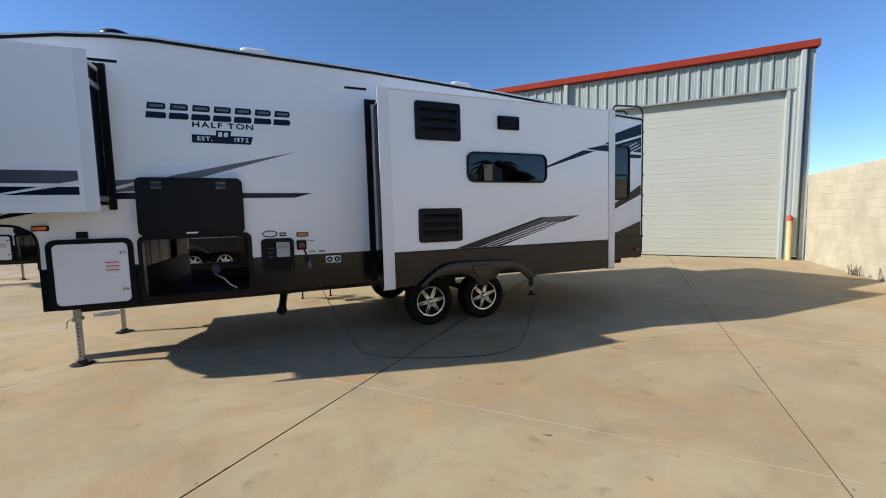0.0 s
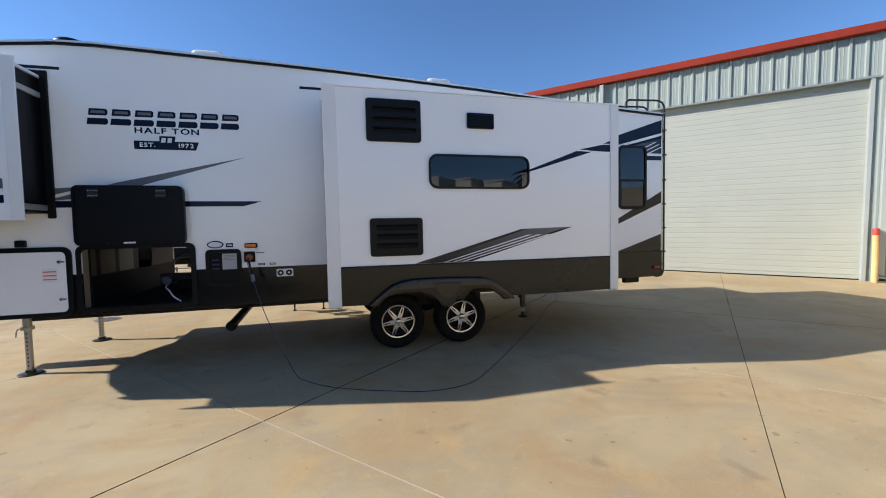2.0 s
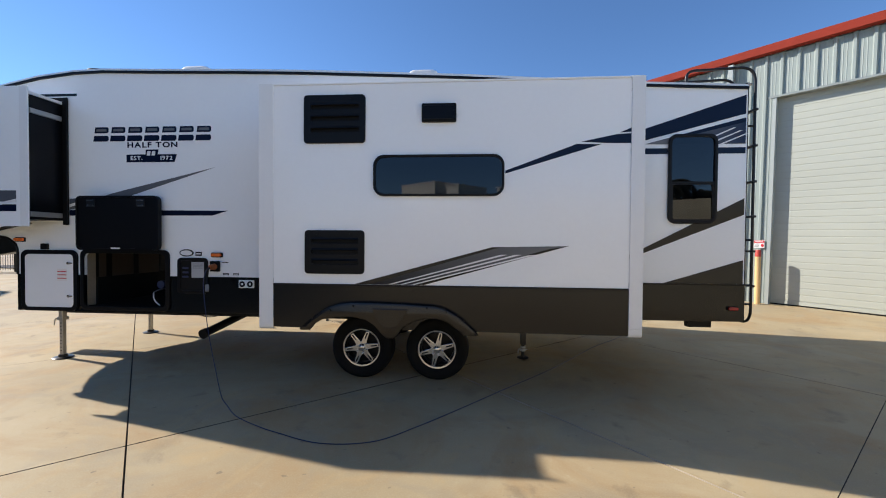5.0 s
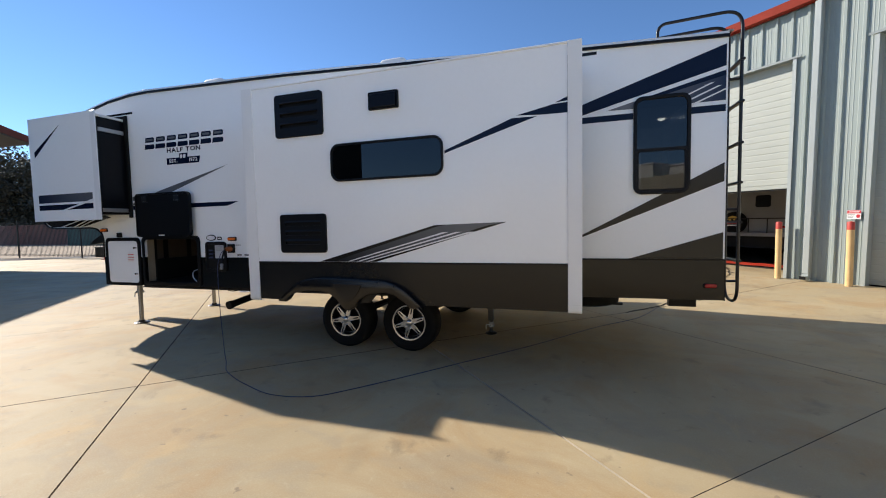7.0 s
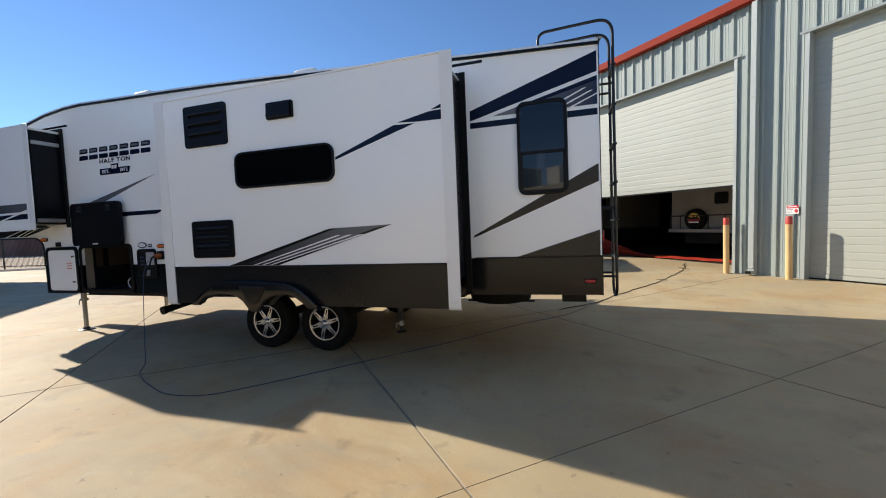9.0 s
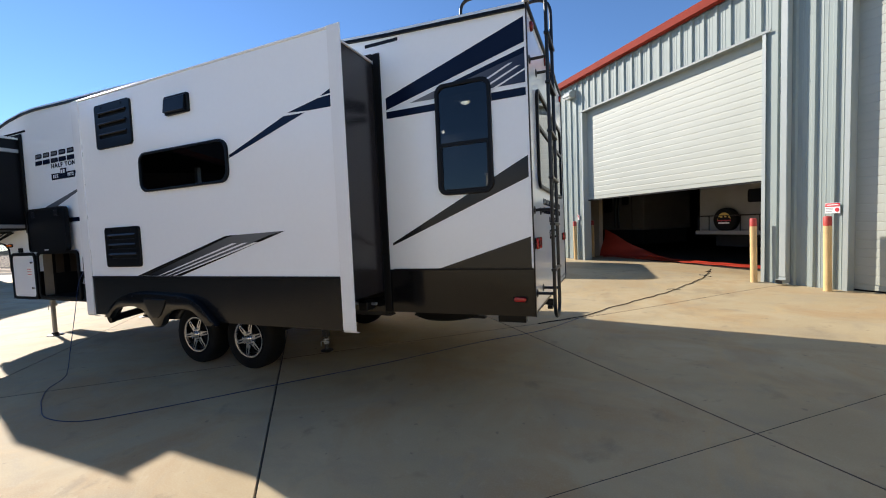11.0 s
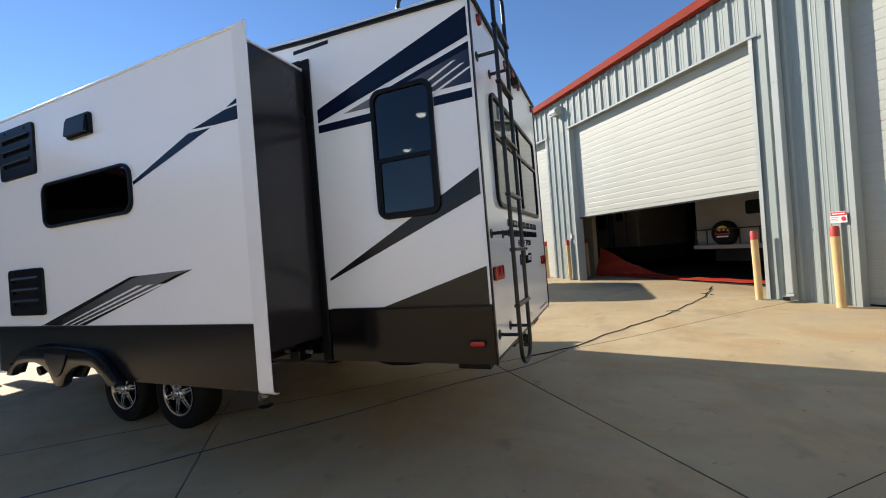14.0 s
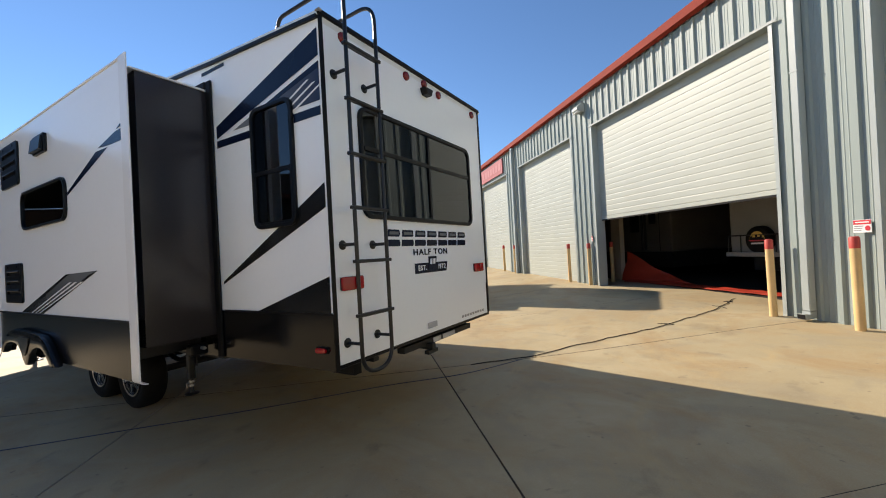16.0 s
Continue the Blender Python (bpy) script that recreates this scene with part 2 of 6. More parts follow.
LEAF = mat("leaves", (0.046, 0.043, 0.026), 0.6, vary=0.5, scale=3, world_space=True)
DIRT = mat("dry_dirt", (0.40, 0.32, 0.22), 0.95, vary=0.2, scale=1, world_space=True, bump=0.3)
HEDGE = mat("far_scrub", (0.055, 0.06, 0.035), 0.9, vary=0.4, scale=0.6, world_space=True)
LAMP_GLOW = glow_mat("warm_lamp", (1.0, 0.8, 0.45), 20.0)
PLASTIC_DARK = mat("dark_grey_plastic", (0.05, 0.048, 0.045), 0.6, vary=0.2)
PLASTIC_GREY = mat("grey_plastic", (0.25, 0.25, 0.25), 0.45)


# ---- mesh helpers ----
FRAME_OF = {}   # top-level thing -> matrix from its drawing frame to its own space
CENTRE_OF = {}  # part -> its origin in the drawing frame


def thing(name, matrix, label, category, group="", kind="", own_frame=False):
    """A thing: an Empty at its base. Parts are drawn in world metres, or in the Empty's own frame."""
    ob = new(name)
    ob.empty_display_size = 0.2
    ob.matrix_basis = matrix
    FRAME_OF[ob] = Matrix() if own_frame else matrix.inverted()
    return tagged(ob, label, category, group, kind)


def part(name, bm, material, parent=None, label="", smooth=False, kind=""):
    """Links a bmesh as one mesh object, under a thing or a part."""
    bmesh.ops.recalc_face_normals(bm, faces=bm.faces)
    vs = [v.co for v in bm.verts]
    c = Vector([(min(v[i] for v in vs) + max(v[i] for v in vs)) / 2 for i in range(3)])
    bmesh.ops.translate(bm, verts=bm.verts, vec=-c)
    me = bpy.data.meshes.new(name)
    bm.to_mesh(me)
    bm.free()
    me.materials.append(material)
    if smooth:
        me.polygons.foreach_set("use_smooth", [True] * len(me.polygons))
        me.set_sharp_from_angle(angle=radians(38))
    ob = new(name, me)
    ob.location = c
    CENTRE_OF[ob] = c
    if parent is not None:
        ob.parent = parent
        ob.matrix_parent_inverse = FRAME_OF[parent] if parent in FRAME_OF else Matrix.Translation(-CENTRE_OF[parent])
    if label:
        ob["label"] = label
    if kind:
        ob["kind"] = kind
    return ob


def again(ob, where, parent):
    """Another object on the same mesh, its centre at that place of the drawing frame."""
    c = ob.copy()
    scene.collection.objects.link(c)
    c.parent = parent
    c.matrix_parent_inverse = FRAME_OF[parent] if parent in FRAME_OF else Matrix.Translation(-CENTRE_OF[parent])
    c.matrix_basis = where if isinstance(where, Matrix) else Matrix.Translation(where)
    return c


def box(x0, x1, y0, y1, z0, z1, bevel=0.0, bm=None, seg=1):
    b = bmesh.new()
    r = bmesh.ops.create_cube(b, size=1)
    for v in r["verts"]:
        v.co = Vector((x0 + (v.co.x + 0.5) * (x1 - x0), y0 + (v.co.y + 0.5) * (y1 - y0), z0 + (v.co.z + 0.5) * (z1 - z0)))
    if bevel:
        bmesh.ops.bevel(b, geom=b.edges, offset=bevel, segments=seg, affect="EDGES", profile=0.6)
    if bm is None:
        return b
    return join(bm, b)


def join(bm, other):
    me = bpy.data.meshes.new("tmp")
    other.to_mesh(me)
    other.free()
    bm.from_mesh(me)
    bpy.data.meshes.remove(me)
    return bm


def rr(a0, a1, b0, b1, r, n=5):
    """A rounded rectangle's outline."""
    out = []
    for ca, cb, start in ((a1 - r, b1 - r, 0), (a0 + r, b1 - r, 90), (a0 + r, b0 + r, 180), (a1 - r, b0 + r, 270)):
        for i in range(n + 1):
            t = radians(start + 90 * i / n)
            out.append((ca + r * math.cos(t), cb + r * math.sin(t)))
    return out


def oval(ca, cb, ra, rb, n=24):
    return [(ca + ra * math.cos(2 * math.pi * i / n), cb + rb * math.sin(2 * math.pi * i / n)) for i in range(n)]


def plate(outer, d0, d1, plane="xz", holes=(), bevel=0.0):
    """A plate of that outline, with holes, from depth d0 to d1 along the third axis."""
    put = {"xz": lambda a, b: (a, d0, b), "yz": lambda a, b: (d0, a, b), "xy": lambda a, b: (a, b, d0)}[plane]
    vec = {"xz": (0, d1 - d0, 0), "yz": (d1 - d0, 0, 0), "xy": (0, 0, d1 - d0)}[plane]
    bm = bmesh.new()
    edges = []
    for loop in (outer, *holes):
        vs = [bm.verts.new(put(*p)) for p in loop]
        edges += [bm.edges.new((vs[i], vs[(i + 1) % len(vs)])) for i in range(len(vs))]
    if holes:
        bmesh.ops.triangle_fill(bm, edges=edges, use_beauty=True, use_dissolve=False)
    else:
        bm.faces.new([v for v in bm.verts])
    r = bmesh.ops.extrude_face_region(bm, geom=bm.faces[:])
    bmesh.ops.translate(bm, verts=[v for v in r["geom"] if isinstance(v, bmesh.types.BMVert)], vec=vec)
    if bevel:
        bmesh.ops.recalc_face_normals(bm, faces=bm.faces)
        sharp = [e for e in bm.edges if len(e.link_faces) == 2 and e.calc_face_angle(0) > 1.2]
        bmesh.ops.bevel(bm, geom=sharp, offset=bevel, segments=2, affect="EDGES", profile=0.6)
    return bm


def smooth_path(points, n=6):
    """A Catmull-Rom curve through the points."""
    p = [Vector(q) for q in points]
    p = [p[0] * 2 - p[1], *p, p[-1] * 2 - p[-2]]
    out = []
    for i in range(1, len(p) - 2):
        for k in range(n):
            t = k / n
            out.append(0.5 * (2 * p[i] + (p[i + 1] - p[i - 1]) * t + (2 * p[i - 1] - 5 * p[i] + 4 * p[i + 1] - p[i + 2]) * t * t
                              + (3 * p[i] - p[i - 1] - 3 * p[i + 1] + p[i + 2]) * t ** 3))
    return out + [p[-2]]


def tube(points, r, sides=10, bm=None, radii=None):
    b = bm or bmesh.new()
    pts = [Vector(p) for p in points]
    rings = []
    side = None
    for i, p in enumerate(pts):
        d = (pts[min(i + 1, len(pts) - 1)] - pts[max(i - 1, 0)]).normalized()
        if side is None:
            side = d.orthogonal().normalized()
        side = (side - d * side.dot(d)).normalized()
        up = d.cross(side)
        rad = radii[i] if radii else r
        rings.append([b.verts.new(p + (side * math.cos(2 * math.pi * k / sides) + up * math.sin(2 * math.pi * k / sides)) * rad) for k in range(sides)])
    for a, c in zip(rings, rings[1:]):
        for k in range(sides):
            b.faces.new((a[k], a[(k + 1) % sides], c[(k + 1) % sides], c[k]))
    b.faces.new(rings[0][::-1])
    b.faces.new(rings[-1])
    return b


def bent(points, radius=0.06, n=5):
    """A polyline with its corners rounded."""
    p = [Vector(q) for q in points]
    out = [p[0]]
    for a, c, d in zip(p, p[1:], p[2:]):
        u, v = (a - c), (d - c)
        r = min(radius, u.length * 0.49, v.length * 0.49)
        s, e = c + u.normalized() * r, c + v.normalized() * r
        out += [s.lerp(c, t).lerp(c.lerp(e, t), t) for t in (i / n for i in range(n + 1))]
    return out + [p[-1]]


def lathe(profile, centre, axis="y", n=32):
    """Turns (radius, offset) pairs round an axis through the centre."""
    b = bmesh.new()
    c = Vector(centre)
    e = {"x": (Vector((0, 1, 0)), Vector((0, 0, 1)), Vector((1, 0, 0))), "y": (Vector((1, 0, 0)), Vector((0, 0, 1)), Vector((0, 1, 0))),
         "z": (Vector((1, 0, 0)), Vector((0, 1, 0)), Vector((0, 0, 1)))}[axis]
    rings = []
    for r, o in profile:
        if r < 1e-5:
            rings.append([b.verts.new(c + e[2] * o)])
        else:
            rings.append([b.verts.new(c + (e[0] * math.cos(2 * math.pi * k / n) + e[1] * math.sin(2 * math.pi * k / n)) * r + e[2] * o) for k in range(n)])
    for a, d in zip(rings, rings[1:]):
        for k in range(n):
            q = [a[k % len(a)], a[(k + 1) % len(a)], d[(k + 1) % len(d)], d[k % len(d)]]
            q = [v for i, v in enumerate(q) if v not in q[:i]]
            if len(q) > 2:
                b.faces.new(q)
    for ring in (rings[0], rings[-1]):
        if len(ring) > 2 and profile[0] != profile[-1]:
            b.faces.new(ring)
    return b


def writing(body, size, matrix, wide=1.0):
    """Raised letters in the built-in font, lying in the xz plane of the frame after matrix."""
    cu = bpy.data.curves.new("letters", "FONT")
    cu.body, cu.size, cu.extrude = body, size, 0.0015
    cu.offset = size * 0.022
    cu.align_x, cu.align_y, cu.resolution_u = "CENTER", "CENTER", 3
    tmp = new("letters", cu)
    me = bpy.data.meshes.new_from_object(tmp.evaluated_get(bpy.context.evaluated_depsgraph_get()))
    bm = bmesh.new()
    bm.from_mesh(me)
    bpy.data.objects.remove(tmp)
    bpy.data.meshes.remove(me)
    bmesh.ops.transform(bm, matrix=matrix @ Matrix.Diagonal((wide, 1, 1, 1)), verts=bm.verts)
    return bm

# ---- the yard's frame: u along the warehouse front, v into it ----
YAW, LEAN = radians(-48.3), 0.0155
U = Vector((math.cos(YAW), math.sin(YAW), 0))
V = Vector((-math.sin(YAW), math.cos(YAW), 0))
CORNER = Vector((9.83, 12.36, 0))
LINES_U = [-26.2, -22.8, -19.4, -16.0, -12.7, -9.4, -6.15, -2.76, 0.52, 3.88, 7.40]
LINES_S = [0.0, 6.17, 9.33, 12.36, 15.4, 18.5, 21.6, 24.7, 27.8, 30.9]


def yard(u, s, z=0.0):
    """A place u metres along the warehouse front and s metres out from it."""
    return CORNER + U * u - V * s + Vector((0, 0, z))


def ground_z(u, s):
    """The apron rises gently to the warehouse."""
    t = min(1, max(0, (5 - s) / 5))
    rise = 0.112 - 0.027 * u if u < 0 else 0.112 - LEAN * u
    return t * t * (3 - 2 * t) * max(0.0, rise)


# ---- ground ----
bm = bmesh.new()
bmesh.ops.create_grid(bm, x_segments=40, y_segments=40, size=900)
bmesh.ops.translate(bm, verts=bm.verts, vec=(0, 0, -0.035))
tagged(part("ground", bm, DIRT), "dry tan dirt ground reaching the horizon", "ground", kind="structure")

bm = bmesh.new()
rows = []
for i in range(-30, 26):
    rows.append([bm.verts.new(yard(i, s, ground_z(i, s) - 0.030)) for s in range(-1, 41)])
for a, c in zip(rows, rows[1:]):
    for k in range(len(a) - 1):
        bm.faces.new((a[k], a[k + 1], c[k + 1], c[k]))
pavement = part("pavement", bm, JOINT)
tagged(pavement, "tan concrete yard of large slabs with dark joints", "pavement", kind="structure")


WIDE_U, PALE_S = (0.52,), (9.33, 12.36)   # wider joints; joints with sunlit edges painted pale


def make_slab(u0, u1, s0, s1):
    """One cast slab with a thin rounded edge, following the fall of the yard."""
    b = bmesh.new()
    n = 4 if s0 > 0 else 10
    gu = [0.0065 if u in WIDE_U else 0.0028 for u in (u0, u1)]
    gs = [{6.17: 0.0075, 9.33: 0.0085, 12.36: 0.0062}.get(s, 0.004) for s in (s0, s1)]
    top = [[None] * (n + 1) for _ in range(n + 1)]
    for i in range(n + 1):
        for j in range(n + 1):
            u = u0 + gu[0] + (u1 - u0 - gu[0] - gu[1]) * i / n
            s = s0 + gs[0] + (s1 - s0 - gs[0] - gs[1]) * j / n
            top[i][j] = b.verts.new(yard(u, s, ground_z(u, s)))
    for i in range(n):
        for j in range(n):
            b.faces.new((top[i][j], top[i + 1][j], top[i + 1][j + 1], top[i][j + 1]))
    rim = [top[i][0] for i in range(n + 1)] + [top[n][j] for j in range(1, n + 1)] + [top[i][n] for i in range(n - 1, -1, -1)] + [top[0][j] for j in range(n - 1, 0, -1)]
    mid = b.verts[:]
    c = sum((v.co for v in mid), Vector()) / len(mid)
    low = []
    for v in rim:
        d = (v.co - c)
        d.z = 0
        low.append(b.verts.new(v.co + d.normalized() * 0.003 - Vector((0, 0, 0.029))))
    for k in range(len(rim)):
        b.faces.new((rim[k], rim[(k + 1) % len(rim)], low[(k + 1) % len(rim)], low[k]))
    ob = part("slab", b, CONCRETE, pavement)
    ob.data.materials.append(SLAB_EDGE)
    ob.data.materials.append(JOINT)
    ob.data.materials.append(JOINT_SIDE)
    # sunlit look painted on yard-facing edges, shade on the other cross edges
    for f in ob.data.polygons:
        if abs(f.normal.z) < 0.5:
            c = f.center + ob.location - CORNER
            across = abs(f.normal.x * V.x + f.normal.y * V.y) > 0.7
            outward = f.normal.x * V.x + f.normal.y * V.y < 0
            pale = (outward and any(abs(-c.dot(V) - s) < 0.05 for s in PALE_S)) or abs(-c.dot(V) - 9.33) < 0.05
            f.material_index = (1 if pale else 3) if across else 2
    return ob


# ---- block wall beside the warehouse ----
WALL_U = 7.42
BLOCK_L, BLOCK_H = 0.40, 0.20
bm = box(WALL_U + 0.012, WALL_U + 0.188, -26, 0.0, -0.1, 2.50)
bmesh.ops.transform(bm, matrix=Matrix((( U.x, V.x, 0, CORNER.x), (U.y, V.y, 0, CORNER.y), (0, 0, 1, 0), (0, 0, 0, 1))), verts=bm.verts)
block_wall = part("wall_block", bm, MORTAR)
tagged(block_wall, "sunlit tan concrete block wall beside the warehouse", "wall", kind="structure")

# ---- warehouse ----
WARE = Matrix(((U.x, V.x, 0, CORNER.x), (U.y, V.y, 0, CORNER.y), (0, 0, 1, 0.105), (0, 0, 0, 1))) @ Matrix.Rotation(math.atan(LEAN), 4, "Y")
warehouse = thing("warehouse", WARE, "long grey ribbed-steel warehouse with ivory roller doors and red fascia", "warehouse", own_frame=True)
OPENINGS = [(1.45, 6.80, 0.0), (-5.47, 0.05, 2.08), (-11.55, -6.80, 0.0), (-18.0, -13.2, 0.0), (-24.6, -19.9, 0.0)]
HEAD, EAVE, U_END, U_FAR = 5.03, 6.08, 7.38, -27.0


def ribbed(u0, u1, z0, z1, v=0.0, pitch=0.305, high=0.040):
    """Trapezoid-ribbed sheet, ribs to the yard."""
    b = bmesh.new()
    prof = [(u0, 0.0)]
    k = math.ceil((u0 + 0.02) / pitch)
    while k * pitch < u1 - 0.05:
        c = k * pitch
        for du, h in ((-0.048, 0), (-0.024, high), (0.024, high), (0.046, 0)):
            if u0 < c + du < u1:
                prof.append((c + du, h))
        for du in (0.12, 0.185):
            if c + du + 0.012 < u1:
                prof += [(c + du - 0.012, 0), (c + du, 0.005), (c + du + 0.012, 0)]
        k += 1
    prof.append((u1, 0.0))
    lo = [b.verts.new((u, v - h, z0)) for u, h in prof]
    hi = [b.verts.new((u, v - h, z1)) for u, h in prof]
    for i in range(len(prof) - 1):
        b.faces.new((lo[i], lo[i + 1], hi[i + 1], hi[i]))
    back = [b.verts.new(p) for p in ((u0, v + 0.06, z0), (u1, v + 0.06, z0), (u1, v + 0.06, z1), (u0, v + 0.06, z1))]
    b.faces.new(back)
    b.faces.new((back[0], back[1], *lo[::-1]))
    b.faces.new((back[3], back[2], *hi[::-1]))
    b.faces.new((back[0], lo[0], hi[0], back[3]))
    b.faces.new((back[1], lo[-1], hi[-1], back[2]))
    return b


edges = [U_FAR] + [e for a, c, _ in sorted(OPENINGS) for e in (a, c)] + [U_END]
for a, c in zip(edges[::2], edges[1::2]):
    part("wall_panel", ribbed(a + 0.002, c - 0.002, -0.02, HEAD - 0.002), STEEL_WALL, warehouse)
cuts = [U_FAR, -18.6, -12.35, -6.0, 0.75, U_END]
for a, c in zip(cuts, cuts[1:]):
    part("header_panel", ribbed(a + 0.002, c - 0.002, HEAD, EAVE), STEEL_WALL, warehouse)
part("side_wall", box(U_END - 0.06, U_END, 0.062, 16, -0.1, EAVE), STEEL_WALL, warehouse)
part("back_wall", box(U_FAR, U_END - 0.062, 15.9, 16, -0.1, EAVE), GARAGE, warehouse)
part("end_wall", box(U_FAR, U_FAR + 0.06, 0.062, 15.9, -0.1, EAVE), STEEL_WALL, warehouse)
bm = bmesh.new()
q = [(-0.12, 6.20), (8, 6.73), (16.2, 6.20), (16.2, 6.165), (8, 6.69), (-0.12, 6.165)]
lo = [bm.verts.new((U_FAR, y, z)) for y, z in q]
hi = [bm.verts.new((U_END + 0.02, y, z)) for y, z in q]
bm.faces.new(lo)
bm.faces.new(hi[::-1])
for i in range(6):
    bm.faces.new((lo[i], lo[(i + 1) % 6], hi[(i + 1) % 6], hi[i]))
part("roof", bm, ROOF_WHITE, warehouse)
bm = plate([(-0.20, 6.29), (-0.20, 6.10), (-0.05, 6.085), (-0.05, 6.14), (-0.125, 6.16), (-0.125, 6.29)], U_FAR, U_END + 0.03, "yz")
part("fascia", bm, FASCIA_RED, warehouse, "faded red sheet-metal eave fascia")
bm = plate([(-0.20, 6.10), (-0.20, 6.29), (0.3, 6.32), (0.3, 6.10)], U_END + 0.034, U_END + 0.06, "yz")
part("fascia_end", bm, FASCIA_RED, warehouse)


def roller_door(u0, u1, bottom):
    """A sheet roller door behind its opening, with jambs, head trim and slats."""
    depth = 0.145
    door = part("roller_door", box(u0 - 0.05, u1 + 0.05, depth + 0.02, depth + 0.035, bottom, HEAD + 0.25), DOOR_SLAT, warehouse,
                "ivory ribbed roller door, half raised" if bottom else "ivory ribbed roller door, shut")
    for a, c in ((u0 - 0.07, u0 + 0.0), (u1, u1 + 0.07)):
        b = box(a, c, -0.048, -0.042, 0.0, HEAD + 0.04)
        inner = u0 if a < u0 else u1
        box(inner - 0.004, inner + 0.004, -0.042, depth + 0.10, 0.0, HEAD + 0.04, bm=b)
        part("jamb", b, TRIM_WALL, warehouse)
    b = box(u0 - 0.16, u1 + 0.16, -0.066, -0.050, HEAD - 0.015, HEAD + 0.035)
    box(u0 + 0.005, u1 - 0.005, -0.049, depth + 0.0, HEAD - 0.015, HEAD - 0.003, bm=b)
    part("head_trim", b, DARK_TRIM, warehouse)
    # one slat: a shallow rounded rib
    h, first = 0.154, None
    z = bottom + 0.10
    w = u1 - u0 + 0.08
    b = bmesh.new()
    prof = [(0.0042, 0.001), (0.0012, 0.008), (0.0, 0.026), (0.0, 0.126), (0.0012, 0.145), (0.0042, 0.153)]
    lo = [b.verts.new((u0 - 0.04, depth + y, z + q)) for y, q in prof]
    hi = [b.verts.new((u0 - 0.04 + w, depth + y, z + q)) for y, q in prof]
    for i in range(len(prof) - 1):
        b.faces.new((lo[i], hi[i], hi[i + 1], lo[i + 1]))
    b.faces.new((lo[-1], hi[-1], hi[0], lo[0]))
    b.faces.new(lo)
    b.faces.new(hi[::-1])
    first = part("slat", b, DOOR_SLAT, door)
    c = CENTRE_OF[first]
    k = 1
    while z + k * h + h < HEAD + 0.2:
        again(first, c + Vector((0, 0, k * h)), door)
        k += 1
    part("bottom_bar", box(u0 - 0.03, u1 + 0.03, depth - 0.005, depth + 0.015, bottom + 0.004, bottom + 0.095, 0.006), DOOR_SLAT, door)
    part("bottom_seal", box(u0 - 0.02, u1 + 0.02, depth - 0.002, depth + 0.014, bottom - 0.03, bottom + 0.003), BLACK_SEAL, door)
    return door


for a, c, bottom in OPENINGS:
    roller_door(a, c, bottom + 0.03)


def downspout(u):
    b = box(u - 0.062, u + 0.062, -0.178, -0.042, 0.16, EAVE - 0.02, 0.012)
    spout = part("downspout", b, TRIM_WALL, warehouse, "grey square downspout with a kicked-out foot")
    b = plate([(-0.178, 0.158), (-0.042, 0.158), (-0.06, 0.05), (-0.26, 0.03), (-0.28, 0.13), (-0.18, 0.115)], u - 0.062, u + 0.062, "yz")
    part("outlet_elbow", b, TRIM_WALL, spout)
    # black plate stands in for the shade inside the open outlet
    part("outlet_mouth", box(u - 0.055, u + 0.055, -0.284, -0.272, 0.045, 0.115), BLACK_SEAL, spout, "black plate for the shade in the spout's mouth")
    for z in (1.45, 4.0):
        part("strap", box(u - 0.066, u + 0.066, -0.182, -0.041, z, z + 0.02), TRIM_WALL, spout)


for u in (0.52, 7.10, -12.1, -18.9):
    downspout(u)
part("corner_trim", box(U_END - 0.12, U_END + 0.006, -0.050, -0.042, -0.02, EAVE), TRIM_WALL, warehouse)

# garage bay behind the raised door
# near-black lining: the bay's dimness is put into its colour
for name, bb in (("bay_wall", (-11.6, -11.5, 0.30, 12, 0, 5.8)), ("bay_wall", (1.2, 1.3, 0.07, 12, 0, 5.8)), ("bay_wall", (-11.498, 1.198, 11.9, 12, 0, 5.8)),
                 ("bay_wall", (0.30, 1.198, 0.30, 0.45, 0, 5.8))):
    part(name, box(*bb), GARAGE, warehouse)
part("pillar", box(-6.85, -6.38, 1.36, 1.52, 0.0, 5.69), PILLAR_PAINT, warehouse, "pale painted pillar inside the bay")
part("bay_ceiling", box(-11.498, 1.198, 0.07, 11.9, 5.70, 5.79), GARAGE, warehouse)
# floor deeper than 1.45 m is painted dark for the bay's shade
SHADE_FLOOR = mat("shaded_floor", (0.030, 0.027, 0.023), 0.7, vary=0.3, scale=2, world_space=True)
for depth, finish in (((-1.45, -0.006), CONCRETE), ((-12, -8, -4, -1.45), SHADE_FLOOR)):
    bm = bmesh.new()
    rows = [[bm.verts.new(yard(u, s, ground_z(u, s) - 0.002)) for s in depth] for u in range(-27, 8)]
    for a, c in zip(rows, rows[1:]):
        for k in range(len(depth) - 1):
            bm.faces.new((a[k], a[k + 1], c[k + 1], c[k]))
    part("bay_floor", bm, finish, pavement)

# wall pack lamp, notices and the red board
b = plate([(-0.05, 5.60), (-0.05, 5.86), (-0.16, 5.86), (-0.30, 5.74), (-0.30, 5.66), (-0.22, 5.60)], -6.12, -5.78, "yz")
lamp = part("wall_lamp", b, TRIM_WALL, warehouse, "grey wedge-shaped wall lamp")
part("lens", box(-6.10, -5.80, -0.29, -0.20, 5.585, 5.60), SIGN_WHITE, lamp)


